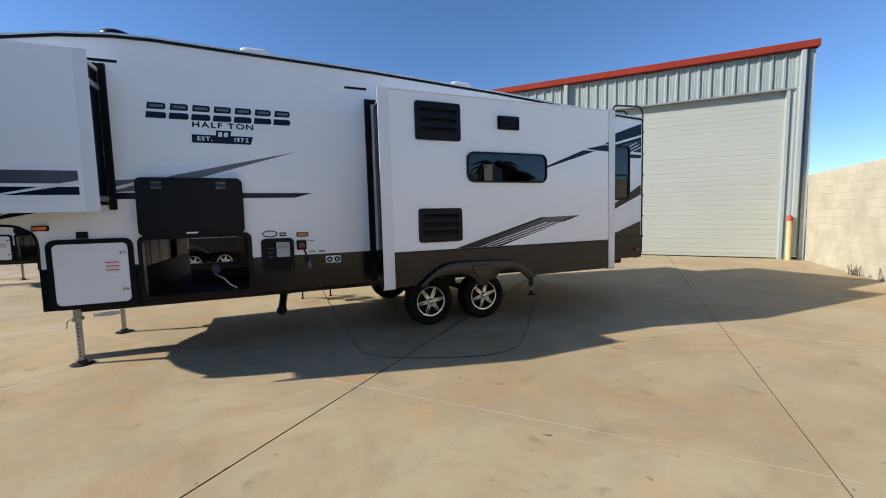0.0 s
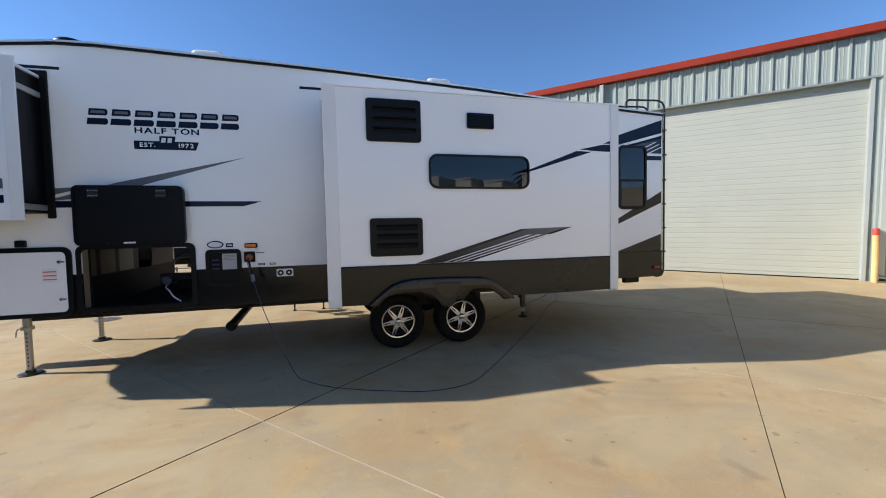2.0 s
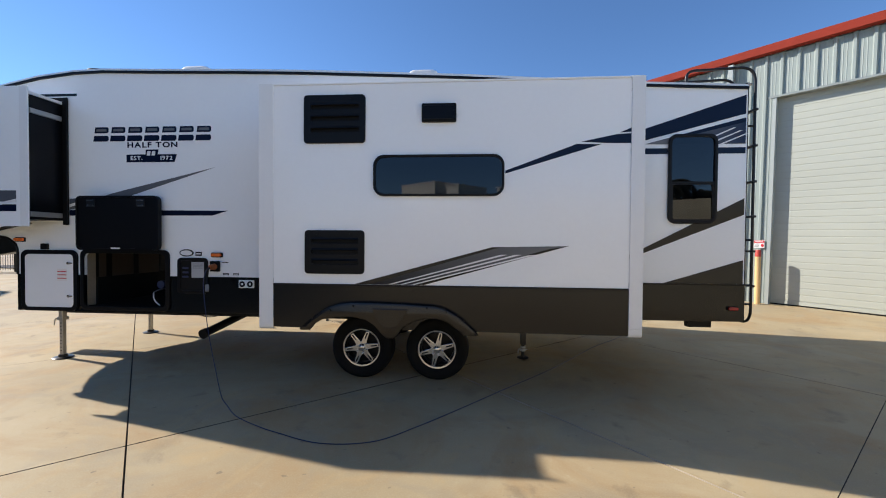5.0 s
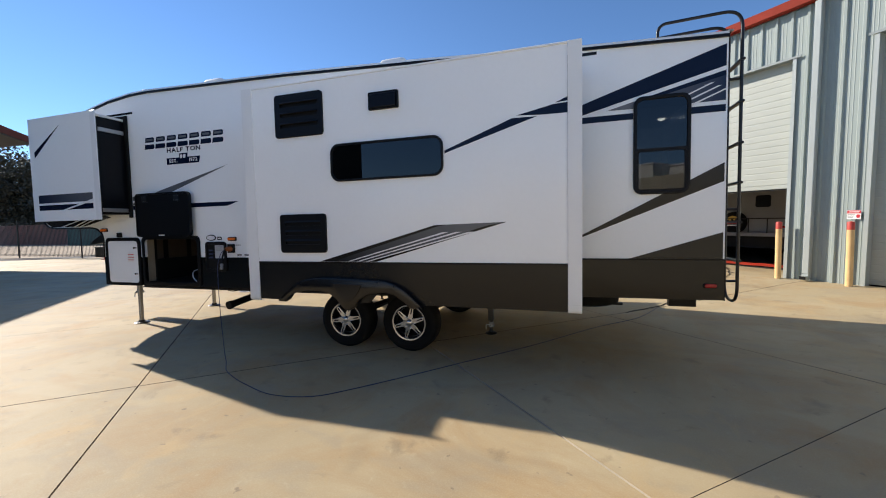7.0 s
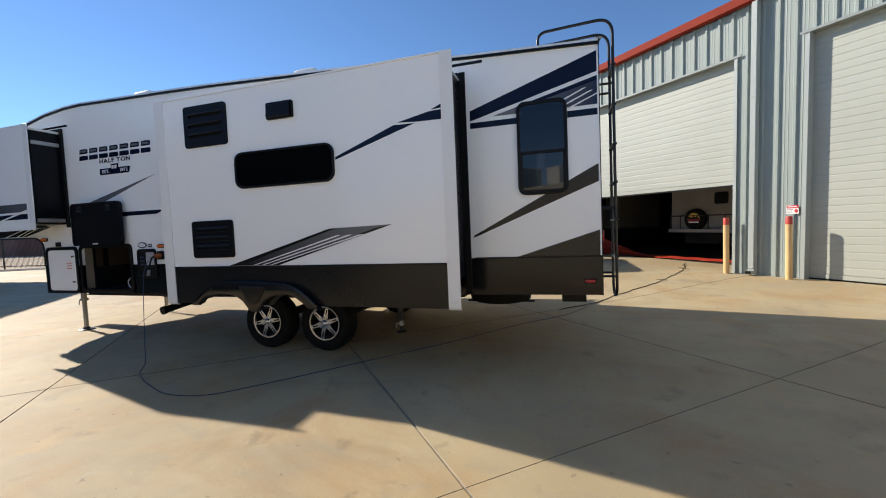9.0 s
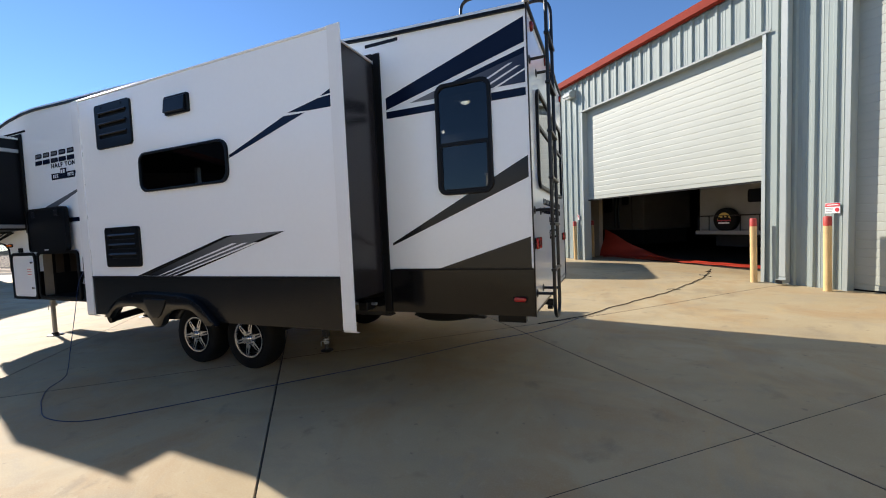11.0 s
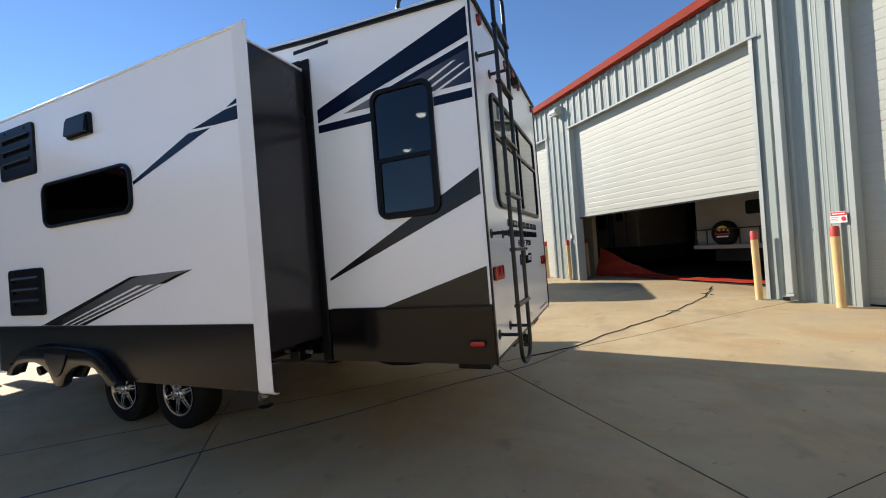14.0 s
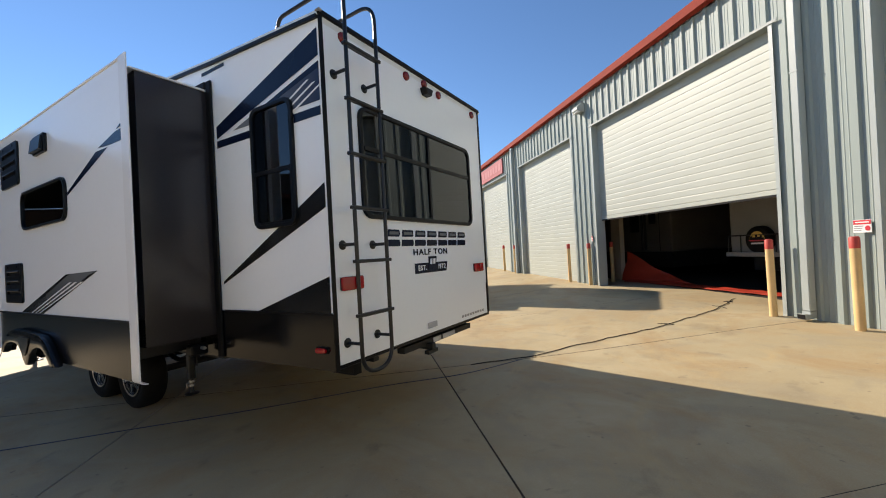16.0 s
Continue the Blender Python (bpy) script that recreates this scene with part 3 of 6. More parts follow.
def notice(u0, u1, z0, z1):
    s = thing("warning_notice", WARE @ Matrix.Translation(((u0 + u1) / 2, -0.04, z0)), "small white and red warning notice on the warehouse wall", "sign", "notices", own_frame=False)
    FRAME_OF[s] = Matrix.Translation((-(u0 + u1) / 2, 0.04, -z0))
    part("board", box(u0, u1, -0.048, -0.042, z0, z1), SIGN_WHITE, s)
    w, h = u1 - u0, z1 - z0
    part("red_band", box(u0 + 0.005, u1 - 0.005, -0.052, -0.048, z1 - 0.36 * h, z1 - 0.03 * h), SIGN_RED, s)
    part("text_bar", box(u0 + 0.12 * w, u1 - 0.12 * w, -0.0545, -0.052, z1 - 0.24 * h, z1 - 0.15 * h), SIGN_WHITE, s)
    part("round_mark", plate(oval(u1 - 0.2 * w, z0 + 0.33 * h, 0.14 * w, 0.2 * h), -0.052, -0.048), SIGN_RED, s)
    for k in range(3):
        part("text_bar", box(u0 + 0.05 * w, u0 + (0.55 - 0.05 * k) * w, -0.0505, -0.048, z0 + (0.47 - 0.16 * k) * h, z0 + (0.53 - 0.16 * k) * h), PLASTIC_GREY, s)


notice(1.12, 1.335, 1.38, 1.565)
notice(-5.80, -5.70, 1.46, 1.62)
board = part("sign_board", box(-17.3, -13.6, -0.09, -0.045, 5.20, 5.95), mat("faded_red_board", (0.34, 0.07, 0.075), 0.6, vary=0.15), warehouse, "faded red sign board over a roller door")
for k in range(7):
    part("letter_bar", box(-17.0 + k * 0.47, -16.68 + k * 0.47, -0.096, -0.091, 5.40, 5.75), mat("pale_red", (0.42, 0.13, 0.14), 0.6) if k == 0 else bpy.data.materials["pale_red"], board)


# ---- bollards ----
def bollard(u, s, high=1.27):
    base = yard(u, s, ground_z(u, s))
    b = thing("bollard", Matrix.Translation(base), "yellow steel bollard with a faded red top beside a roller door", "bollard", "bollards at the doors")
    x, y, z = base
    part("post", lathe([(0, -0.02), (0.060, -0.02), (0.060, high - 0.17)], base, "z", 24), BOLLARD_Y, b, smooth=True)
    part("cap", lathe([(0.0605, high - 0.17), (0.0605, high - 0.025), (0.05, high - 0.006), (0.03, high), (0, high)], base, "z", 24), BOLLARD_R, b, "faded red painted top", smooth=True)


for u, s in ((0.03, 0.22), (1.29, 0.27), (6.98, 0.24), (-5.87, 0.10), (-6.22, -0.93), (-7.10, 0.14), (-12.3, 0.14), (-13.85, 0.14)):
    bollard(u, s, 1.33)

# ---- the fifth-wheel trailer ----
SIDE, FAR, REAR, FRONT = 5.33, 7.80, 6.36, -1.90   # side wall planes, rear wall, front of the lower box
RV_BASE = Vector((2.3, 6.56, 0))
trailer = thing("camper_trailer", Matrix.Translation(RV_BASE), "white fifth-wheel camper trailer with navy and grey stripes, slide-outs extended", "camper trailer")
ROOF_LINE = [(6.36, 3.19), (5.1, 3.25), (3.4, 3.365), (1.6, 3.455), (0.9, 3.48), (0.0, 3.505), (-0.8, 3.53), (-1.15, 3.52), (-1.6, 3.47), (-2.0, 3.39), (-2.5, 3.26)]
NOSE = [(-2.95, 3.06), (-3.28, 2.80), (-3.46, 2.46), (-3.52, 2.14), (-3.45, 1.90), (-3.28, 1.71), (-3.10, 1.60), (-2.6, 1.585), (-2.13, 1.58), (-1.98, 1.53), (-1.905, 1.43)]


def roof_z(x):
    pts = ROOF_LINE + NOSE[:3]
    for (x0, z0), (x1, z1) in zip(pts, pts[1:]):
        if x1 <= x <= x0:
            return z0 + (z1 - z0) * (x - x0) / (x1 - x0)
    return 3.0


SKIRT_TOP = 1.13
WIN = (5.575, 6.065, 1.765, 2.70)       # side window, outer frame
CARGO = (-1.05, -0.005, 0.755, 1.415)   # big cargo opening
shell = [(FRONT, SKIRT_TOP + 0.001), (REAR, SKIRT_TOP + 0.001)] + ROOF_LINE + NOSE
holes = [rr(WIN[0] + 0.03, WIN[1] - 0.03, WIN[2] + 0.03, WIN[3] - 0.03, 0.07)]
notch = [(CARGO[0], SKIRT_TOP + 0.001), (CARGO[0], CARGO[3] - 0.05), (CARGO[0] + 0.05, CARGO[3]), (CARGO[1] - 0.05, CARGO[3]), (CARGO[1], CARGO[3] - 0.05), (CARGO[1], SKIRT_TOP + 0.001)]
near = [shell[0], *notch, *shell[1:]]
part("side_wall", plate(near, SIDE, SIDE + 0.04, holes=holes), GELCOAT, trailer, "glossy white side wall")
part("side_wall", plate(near, FAR - 0.04, FAR, holes=holes), GELCOAT, trailer)
for y0, y1 in ((SIDE - 0.004, SIDE + 0.036), (FAR - 0.036, FAR + 0.004)):
    low = [(FRONT - 0.006, 0.70), (REAR, 0.745), (REAR, SKIRT_TOP), (CARGO[1], SKIRT_TOP), (CARGO[1], CARGO[2]), (CARGO[0], CARGO[2]), (CARGO[0], SKIRT_TOP), (FRONT - 0.006, SKIRT_TOP)]
    if y0 < 6:
        part("skirt", plate(low, y0, y1), WALL_SKIRT, trailer, "dark charcoal lower skirt")
    else:
        part("skirt", plate(low, y0, y1), WALL_SKIRT, trailer)
# skin over roof, nose and front, between the side walls
def strip(points, y0, y1, thick=0.03):
    b = bmesh.new()
    a = [[b.verts.new((x, y, z)) for y in (y0, y1)] for x, z in points]
    for p, q in zip(a, a[1:]):
        b.faces.new((p[0], p[1], q[1], q[0]))
    r = bmesh.ops.extrude_face_region(b, geom=b.faces[:])
    bmesh.ops.recalc_face_normals(b, faces=b.faces)
    for v in [v for v in r["geom"] if isinstance(v, bmesh.types.BMVert)]:
        v.co.z -= thick
    return b


part("roof", strip(ROOF_LINE, SIDE + 0.041, FAR - 0.041, 0.05), ROOF_WHITE, trailer, "white membrane roof")
bm = bmesh.new()
cap = [ROOF_LINE[-1]] + NOSE + [(FRONT, 1.40), (FRONT, 0.70)]
CROSS = [-1.0, -0.86, -0.6, -0.3, 0.0, 0.3, 0.6, 0.86, 1.0]
a = []
for x, z in cap:
    fore = min(1, max(0, (-2.5 - x) / 0.7))
    a.append([bm.verts.new((x - 0.60 * fore * (1 - t * t), (SIDE + FAR) / 2 + t * (FAR - SIDE - 0.082) / 2, z)) for t in CROSS])
for p, q in zip(a, a[1:]):
    for k in range(len(CROSS) - 1):
        bm.faces.new((p[k], p[k + 1], q[k + 1], q[k]))
part("front_cap", bm, SLIDE_WHITE, trailer, "white moulded front cap", smooth=True)
part("underbelly", box(FRONT + 0.02, 4.95, SIDE + 0.041, FAR - 0.041, 0.70, 0.745), FRAME_STEEL, trailer)
part("underbelly", box(4.952, REAR - 0.06, SIDE + 0.041, FAR - 0.041, 0.748, 0.775), FRAME_STEEL, trailer)
WINR = (5.665, 7.465, 1.80, 2.665)      # rear window, outer frame
bm = plate([(SIDE + 0.041, 0.775), (FAR - 0.041, 0.775), (FAR - 0.041, 3.188), (SIDE + 0.041, 3.188)], REAR - 0.04, REAR, "yz",
           holes=[rr(WINR[0] + 0.03, WINR[1] - 0.03, WINR[2] + 0.03, WINR[3] - 0.03, 0.08)])
part("rear_wall", bm, GELCOAT, trailer, "white rear wall")
part("rear_sill", box(REAR - 0.05, REAR - 0.002, SIDE + 0.04, FAR - 0.04, 0.745, 0.775, 0.006), BLACK, trailer)
# corner and roof-edge trim
part("corner_trim", box(REAR + 0.001, REAR + 0.008, SIDE - 0.004, SIDE + 0.034, 0.74, 3.20, 0.002), BLACK, trailer, "black corner moulding")
part("corner_trim", box(REAR + 0.001, REAR + 0.008, FAR - 0.028, FAR + 0.006, 0.78, 3.20, 0.002), BLACK, trailer)
part("roof_rail", box(REAR - 0.02, REAR + 0.02, SIDE - 0.01, FAR + 0.01, 3.185, 3.225, 0.008), BLACK, trailer)
for y0, y1 in ((SIDE - 0.022, SIDE + 0.02), (FAR - 0.02, FAR + 0.022)):
    line = ROOF_LINE + NOSE[:2]
    bm = bmesh.new()
    rings = []
    for x, z in line:
        rings.append([bm.verts.new(p) for p in ((x, y0, z - 0.035), (x, y1, z - 0.035), (x, y1, z - 0.010), (x, y0, z - 0.010))])
    for p, q in zip(rings, rings[1:]):
        for k in range(4):
            bm.faces.new((p[k], p[(k + 1) % 4], q[(k + 1) % 4], q[k]))
    bm.faces.new(rings[0])
    bm.faces.new(rings[-1][::-1])
    part("gutter_rail", bm, BLACK, trailer, "black roof-edge gutter rail")
    bm = bmesh.new()
    rings = []
    for x, z in line:
        rings.append([bm.verts.new(p) for p in ((x, y0 + 0.003, z - 0.0095), (x, y1 + 0.03, z + 0.002), (x, y1 + 0.03, z + 0.03), (x, y0 + 0.010, z + 0.016))])
    for p, q in zip(rings, rings[1:]):
        for k in range(4):
            bm.faces.new((p[k], p[(k + 1) % 4], q[(k + 1) % 4], q[k]))
    bm.faces.new(rings[0])
    bm.faces.new(rings[-1][::-1])
    part("roof_edge", bm, ROOF_WHITE, trailer)
for x in (REAR,):
    part("gutter_spout", box(x - 0.01, x + 0.035, SIDE - 0.018, SIDE + 0.012, 3.196, 3.216, 0.005), PLASTIC_GREY, trailer)

# cabin behind the windows
part("cabin_floor", box(3.2, REAR - 0.041, SIDE + 0.045, FAR - 0.045, 0.98, 1.02), INTERIOR, trailer)
part("cabin_wall", box(3.15, 3.19, SIDE + 0.045, FAR - 0.045, 0.98, 3.15), INTERIOR, trailer)
part("sofa", box(5.3, 6.2, 6.0, 7.5, 1.021, 1.50, 0.05, seg=2), GREY_WOOD, trailer)
part("cabin_ceiling", box(3.2, REAR - 0.041, SIDE + 0.045, FAR - 0.045, 2.905, 2.93), CEILING, trailer)
for x, y in ((5.46, 6.46), (6.2, 7.2), (4.72, 7.55)):
    part("ceiling_lamp", lathe([(0, 2.884), (0.036, 2.886), (0.05, 2.90), (0, 2.9045)], (x, y, 0), "z", 16), LAMP_GLOW, trailer, "lit round ceiling lamp")


def window(x0, x1, z0, z1, y, bar, thick=0.032, r=0.08):
    """A framed tinted window on the side wall; bar: height of the meeting rail, or None."""
    f = part("window", plate(rr(x0, x1, z0, z1, r), y - 0.028, y - 0.001, holes=[rr(x0 + thick, x1 - thick, z0 + thick, z1 - thick, r - thick * 0.6)], bevel=0.006), BLACK, trailer,
             "black-framed tinted window")
    part("pane", plate(rr(x0 + thick - 0.004, x1 - thick + 0.004, z0 + thick - 0.004, z1 - thick + 0.004, r - thick * 0.6), y - 0.012, y - 0.008), TINT_GLASS, f)
    if bar:
        part("meeting_rail", box(x0 + thick, x1 - thick, y - 0.026, y - 0.013, bar - 0.014, bar + 0.014), BLACK, f)
        part("sash", plate(rr(x0 + thick, x1 - thick, z0 + thick, bar, 0.03), y - 0.022, y - 0.013,
                           holes=[rr(x0 + thick + 0.016, x1 - thick - 0.016, z0 + thick + 0.016, bar - 0.016, 0.02)]), BLACK, f)
    return f


window(*WIN, SIDE, 2.19)
# rear window
f = part("rear_window", plate(rr(*WINR, 0.10), REAR + 0.001, REAR + 0.026, "yz", holes=[rr(WINR[0] + 0.035, WINR[1] - 0.035, WINR[2] + 0.035, WINR[3] - 0.035, 0.07)], bevel=0.005), BLACK, trailer,
         "wide black-framed rear window")
part("pane", plate(rr(WINR[0] + 0.032, WINR[1] - 0.032, WINR[2] + 0.032, WINR[3] - 0.032, 0.07), REAR + 0.008, REAR + 0.012, "yz"), TINT_GLASS, f)
part("transom", box(REAR + 0.013, REAR + 0.024, WINR[0] + 0.05, WINR[1] - 0.05, 2.325, 2.355), BLACK, f)
part("mullion", box(REAR + 0.013, REAR + 0.023, 6.60, 6.63, WINR[2] + 0.05, WINR[3] - 0.05), BLACK, f)


# vinyl stripes: thin films on the walls
def film(points, y, material, name="stripe", lift=0.003):
    part(name, plate(points, y - lift - 0.001, y - lift), material, trailer)


X0 = 5.09
film([(X0, 2.680), (6.345, 3.10), (6.345, 2.906), (X0, 2.575)], SIDE, NAVY)
film([(5.33, 2.600), (6.345, 2.867), (6.345, 2.597), (5.57, 2.597)], SIDE, NAVY_FADE)
film([(5.60, 2.671), (6.345, 2.867), (6.345, 2.822), (5.72, 2.672)], SIDE, NAVY, lift=0.0045)
for k in range(3):
    d = 0.045 * k
    film([(5.98 + d * 0.5, 2.66 - d), (6.22 + 0.06 * k, 2.765 - d * 0.7), (6.25 + 0.06 * k, 2.765 - d * 0.7), (6.02 + d * 0.5, 2.66 - d)], SIDE, WHITE_VINYL, lift=0.006)
film([(X0, 2.497), (WIN[0] - 0.002, 2.497), (WIN[0] - 0.002, 2.557), (X0, 2.557)], SIDE, NAVY)
film([(WIN[1] + 0.002, 2.497), (6.345, 2.497), (6.345, 2.560), (WIN[1] + 0.002, 2.560)], SIDE, NAVY)
film([(X0, 1.350), (X0, 1.372), (6.345, 2.033), (6.345, 1.861)], SIDE, BROWN_VINYL)
film([(5.55, 1.1385), (6.345, 1.389), (6.345, 1.1385)], SIDE, BROWN_VINYL)
part("skirt_lip", box(5.09, REAR - 0.004, SIDE - 0.010, SIDE - 0.0005, SKIRT_TOP - 0.008, SKIRT_TOP + 0.008), BLACK, trailer)
film([(1.2, 3.205), (1.48, 3.205), (1.48, 3.235), (1.2, 3.235)], SIDE, BROWN_VINYL)
film([(4.9, 3.160), (5.24, 3.160), (5.24, 3.190), (4.9, 3.190)], SIDE, BROWN_VINYL)
film([(-1.98, 3.235), (-1.12, 3.235), (-1.12, 3.265), (-1.98, 3.265)], SIDE, BROWN_VINYL)
film([(0.59, 2.392), (-0.47, 2.06), (-1.02, 1.925), (-1.225, 1.905), (-1.225, 2.03), (-0.83, 2.06)], SIDE, GREY_VINYL)
film([(-1.225, 1.930), (-1.225, 1.965), (-0.75, 2.10), (-0.66, 2.10)], SIDE, WHITE_VINYL, lift=0.006)
film([(-1.225, 1.832), (0.55, 1.838), (0.74, 1.893), (-1.225, 1.900)], SIDE, NAVY)
# nose stripes
film([(-3.09, 1.609), (-2.30, 1.612), (-1.70, 1.74), (-2.40, 1.90), (-3.435, 1.90), (-3.27, 1.714)], SIDE, BROWN_VINYL)
for k in range(3):
    film([(-2.86 + 0.14 * k + 0.16 * (k > 0), 1.612), (-2.80 + 0.13 * k + 0.16 * (k > 0), 1.612), (-2.25 + 0.15 * k, 1.74), (-2.31 + 0.15 * k, 1.74)], SIDE, WHITE_VINYL, lift=0.006)
# dark edge moulding along the nose's underside and the front edge
edge = [(-3.45, 1.90), (-3.28, 1.71), (-3.10, 1.60), (-2.6, 1.585), (-2.13, 1.58), (-1.98, 1.53), (-1.905, 1.43), (-1.90, 1.13)]
part("edge_moulding", tube([(p.x, SIDE - 0.004, p.y) for p in smooth_path([(x, z, 0) for x, z in edge])], 0.014, 6), BLACK, trailer, smooth=True)


def emblem(a0, a1, z0, z1, put, name="maker_mark"):
    """The maker's mark as plain blocks: seven pairs of dark bars with a metallic stripe."""
    w = (a1 - a0) / 7
    h = z1 - z0
    for k in range(7):
        lo, hi = a0 + (k + 0.03) * w, a0 + (k + 0.93) * w
        lean = 0.16 * h
        # two stacked slanted bars, the upper one with a metallic stripe
        for low_, high_ in ((0.0, 0.40), (0.58, 1.0)):
            b = plate([(lo + lean * low_, z0 + low_ * h), (hi - 0.10 * h, z0 + low_ * h), (hi, z0 + (low_ + 0.10) * h), (hi, z0 + (high_ - 0.08) * h), (hi - 0.08 * h, z0 + high_ * h), (lo + lean * high_, z0 + high_ * h)], 0, -0.004)
            bmesh.ops.transform(b, matrix=put, verts=b.verts)
            part(name, b, NAVY, trailer)
        b = plate([(lo + 0.24 * h, z1 - 0.30 * h), (hi - 0.12 * h, z1 - 0.30 * h), (hi - 0.14 * h, z1 - 0.12 * h), (lo + 0.28 * h, z1 - 0.12 * h)], -0.0045, -0.0065)
        bmesh.ops.transform(b, matrix=put, verts=b.verts)
        part(name, b, GREY_VINYL, trailer)


def lettering(body, at, z, size, put, material, width, deep=0.003):
    """Letter by letter in proportional spacing, drawn out to a given width."""
    glyphs, x = [], 0.0
    for letter in body:
        if letter == " ":
            x += size * 0.40
            continue
        b = writing(letter, size, Matrix.Rotation(radians(90), 4, "X"), 1.25)
        lo, hi = min(v.co.x for v in b.verts), max(v.co.x for v in b.verts)
        glyphs.append((b, x - lo))
        x += hi - lo + size * 0.17
    total = x - size * 0.17
    for b, off in glyphs:
        m = put @ Matrix.Translation((at, -deep, z)) @ Matrix.Diagonal((width / total, 1, 1, 1)) @ Matrix.Translation((off - total / 2, 0, 0))
        bmesh.ops.transform(b, matrix=m, verts=b.verts)
        part("letter", b, material, trailer)


def badge(a0, a1, z0, z1, put):
    """The dark founding-year badge with a plain shield."""
    def film_at(points, d0, d1, material, name):
        b = plate(points, d0, d1)
        bmesh.ops.transform(b, matrix=put, verts=b.verts)
        part(name, b, material, trailer)
    w, h, c = a1 - a0, z1 - z0, (a0 + a1) / 2
    film_at([(a0, z0), (a1 - 0.03, z0), (a1, z0 + 0.62 * h), (a0 + 0.03 * 0, z0 + 0.62 * h)], 0, -0.003, NAVY, "badge")
    film_at([(c - 0.12 * w, z0 + 0.16 * h), (c + 0.10 * w, z0 + 0.16 * h), (c + 0.14 * w, z1), (c - 0.11 * w, z1)], -0.003, -0.006, NAVY, "shield")
    film_at([(c - 0.085 * w, z0 + 0.42 * h), (c + 0.09 * w, z0 + 0.42 * h), (c + 0.105 * w, z0 + 0.90 * h), (c - 0.08 * w, z0 + 0.90 * h)], -0.006, -0.008, NAVY, "shield_mark")
    for q in (-0.05, 0.045):
        film_at([(c + (q - 0.035) * w, z0 + 0.52 * h), (c + (q + 0.03) * w, z0 + 0.52 * h), (c + (q + 0.042) * w, z0 + 0.86 * h), (c + (q - 0.023) * w, z0 + 0.86 * h)], -0.0085, -0.0105, WHITE_VINYL, "shield_mark")
    for body, at in (("EST.", a0 + 0.205 * w), ("1972", a0 + 0.80 * w)):
        lettering(body, at, z0 + 0.31 * h, 0.44 * h, put, WHITE_VINYL, 0.235 * w, 0.005)


SIDE_PUT = Matrix.Translation((0, SIDE - 0.0015, 0))
REAR_PUT = Matrix.Translation((REAR + 0.0015, 0, 0)) @ Matrix.Rotation(radians(90), 4, "Z")
emblem(-0.92, 0.55, 2.70, 2.865, SIDE_PUT)
lettering("HALF TON", -0.18, 2.652, 0.086, SIDE_PUT, NAVY, 0.615)
badge(-0.50, 0.12, 2.455, 2.60, SIDE_PUT)
emblem(5.93, 7.30, 1.585, 1.725, REAR_PUT)
lettering("HALF TON", 6.59, 1.527, 0.078, REAR_PUT, NAVY, 0.585)
badge(6.31, 6.88, 1.335, 1.485, REAR_PUT)
for k in range(9):
    part("address_bar", box(REAR + 0.001, REAR + 0.003, 7.12 + k * 0.062, 7.16 + k * 0.062, 0.812, 0.836), PLASTIC_GREY, trailer)


# slide-outs
SL, SR, SY = 1.46, 5.082, 4.71
slide = part("slide_out", box(SL + 0.10, SR - 0.10, SY + 0.08, SIDE - 0.001, 0.93, 3.00), END_WALL, trailer, "extended slide-out room with black end walls")
SWIN = (2.59, 3.825, 1.985, 2.375)
face = [(SL + 0.14, SKIRT_TOP + 0.001), (SR - 0.12, SKIRT_TOP + 0.001), (SR - 0.12, 3.05), (SL + 0.14, 3.05)]
part("slide_face", plate(face, SY - 0.001, SY + 0.04, holes=[rr(SWIN[0] + 0.02, SWIN[1] - 0.02, SWIN[2] + 0.02, SWIN[3] - 0.02, 0.08)]), GELCOAT, slide, "glossy white slide-out face")
arch_l = [(1.98, 0.71), (2.05, 0.80), (2.16, 0.845), (2.34, 0.85), (2.52, 0.80), (2.66, 0.71)]
arch_r = [(2.98, 0.71), (3.05, 0.79), (3.17, 0.84), (3.33, 0.835), (3.46, 0.78), (3.53, 0.71)]
low = [(SL + 0.14, 0.715), *arch_l, *arch_r, (SR - 0.12, 0.705), (SR - 0.12, SKIRT_TOP), (SL + 0.14, SKIRT_TOP)]
part("slide_skirt", plate(low, SY - 0.002, SY + 0.03), SKIRT, slide, "dark charcoal skirt with wheel arches")
part("skirt_lip", box(SL + 0.14, SR - 0.12, SY - 0.008, SY + 0.004, SKIRT_TOP - 0.006, SKIRT_TOP + 0.012), BLACK, slide)
def foot_curl(a, c, z):
    """The flange's lower end, curled in under the room."""
    out = [(SY - 0.012, z + 0.07), (SY - 0.012, z + 0.022), (SY - 0.007, z + 0.006), (SY + 0.008, z - 0.006), (SY + 0.024, z - 0.011), (SY + 0.044, z - 0.013),
           (SY + 0.044, z - 0.007), (SY + 0.025, z - 0.005), (SY + 0.011, z + 0.003), (SY + 0.001, z + 0.014), (SY - 0.002, z + 0.03), (SY - 0.002, z + 0.07)]
    return plate(out, a, c, "yz")


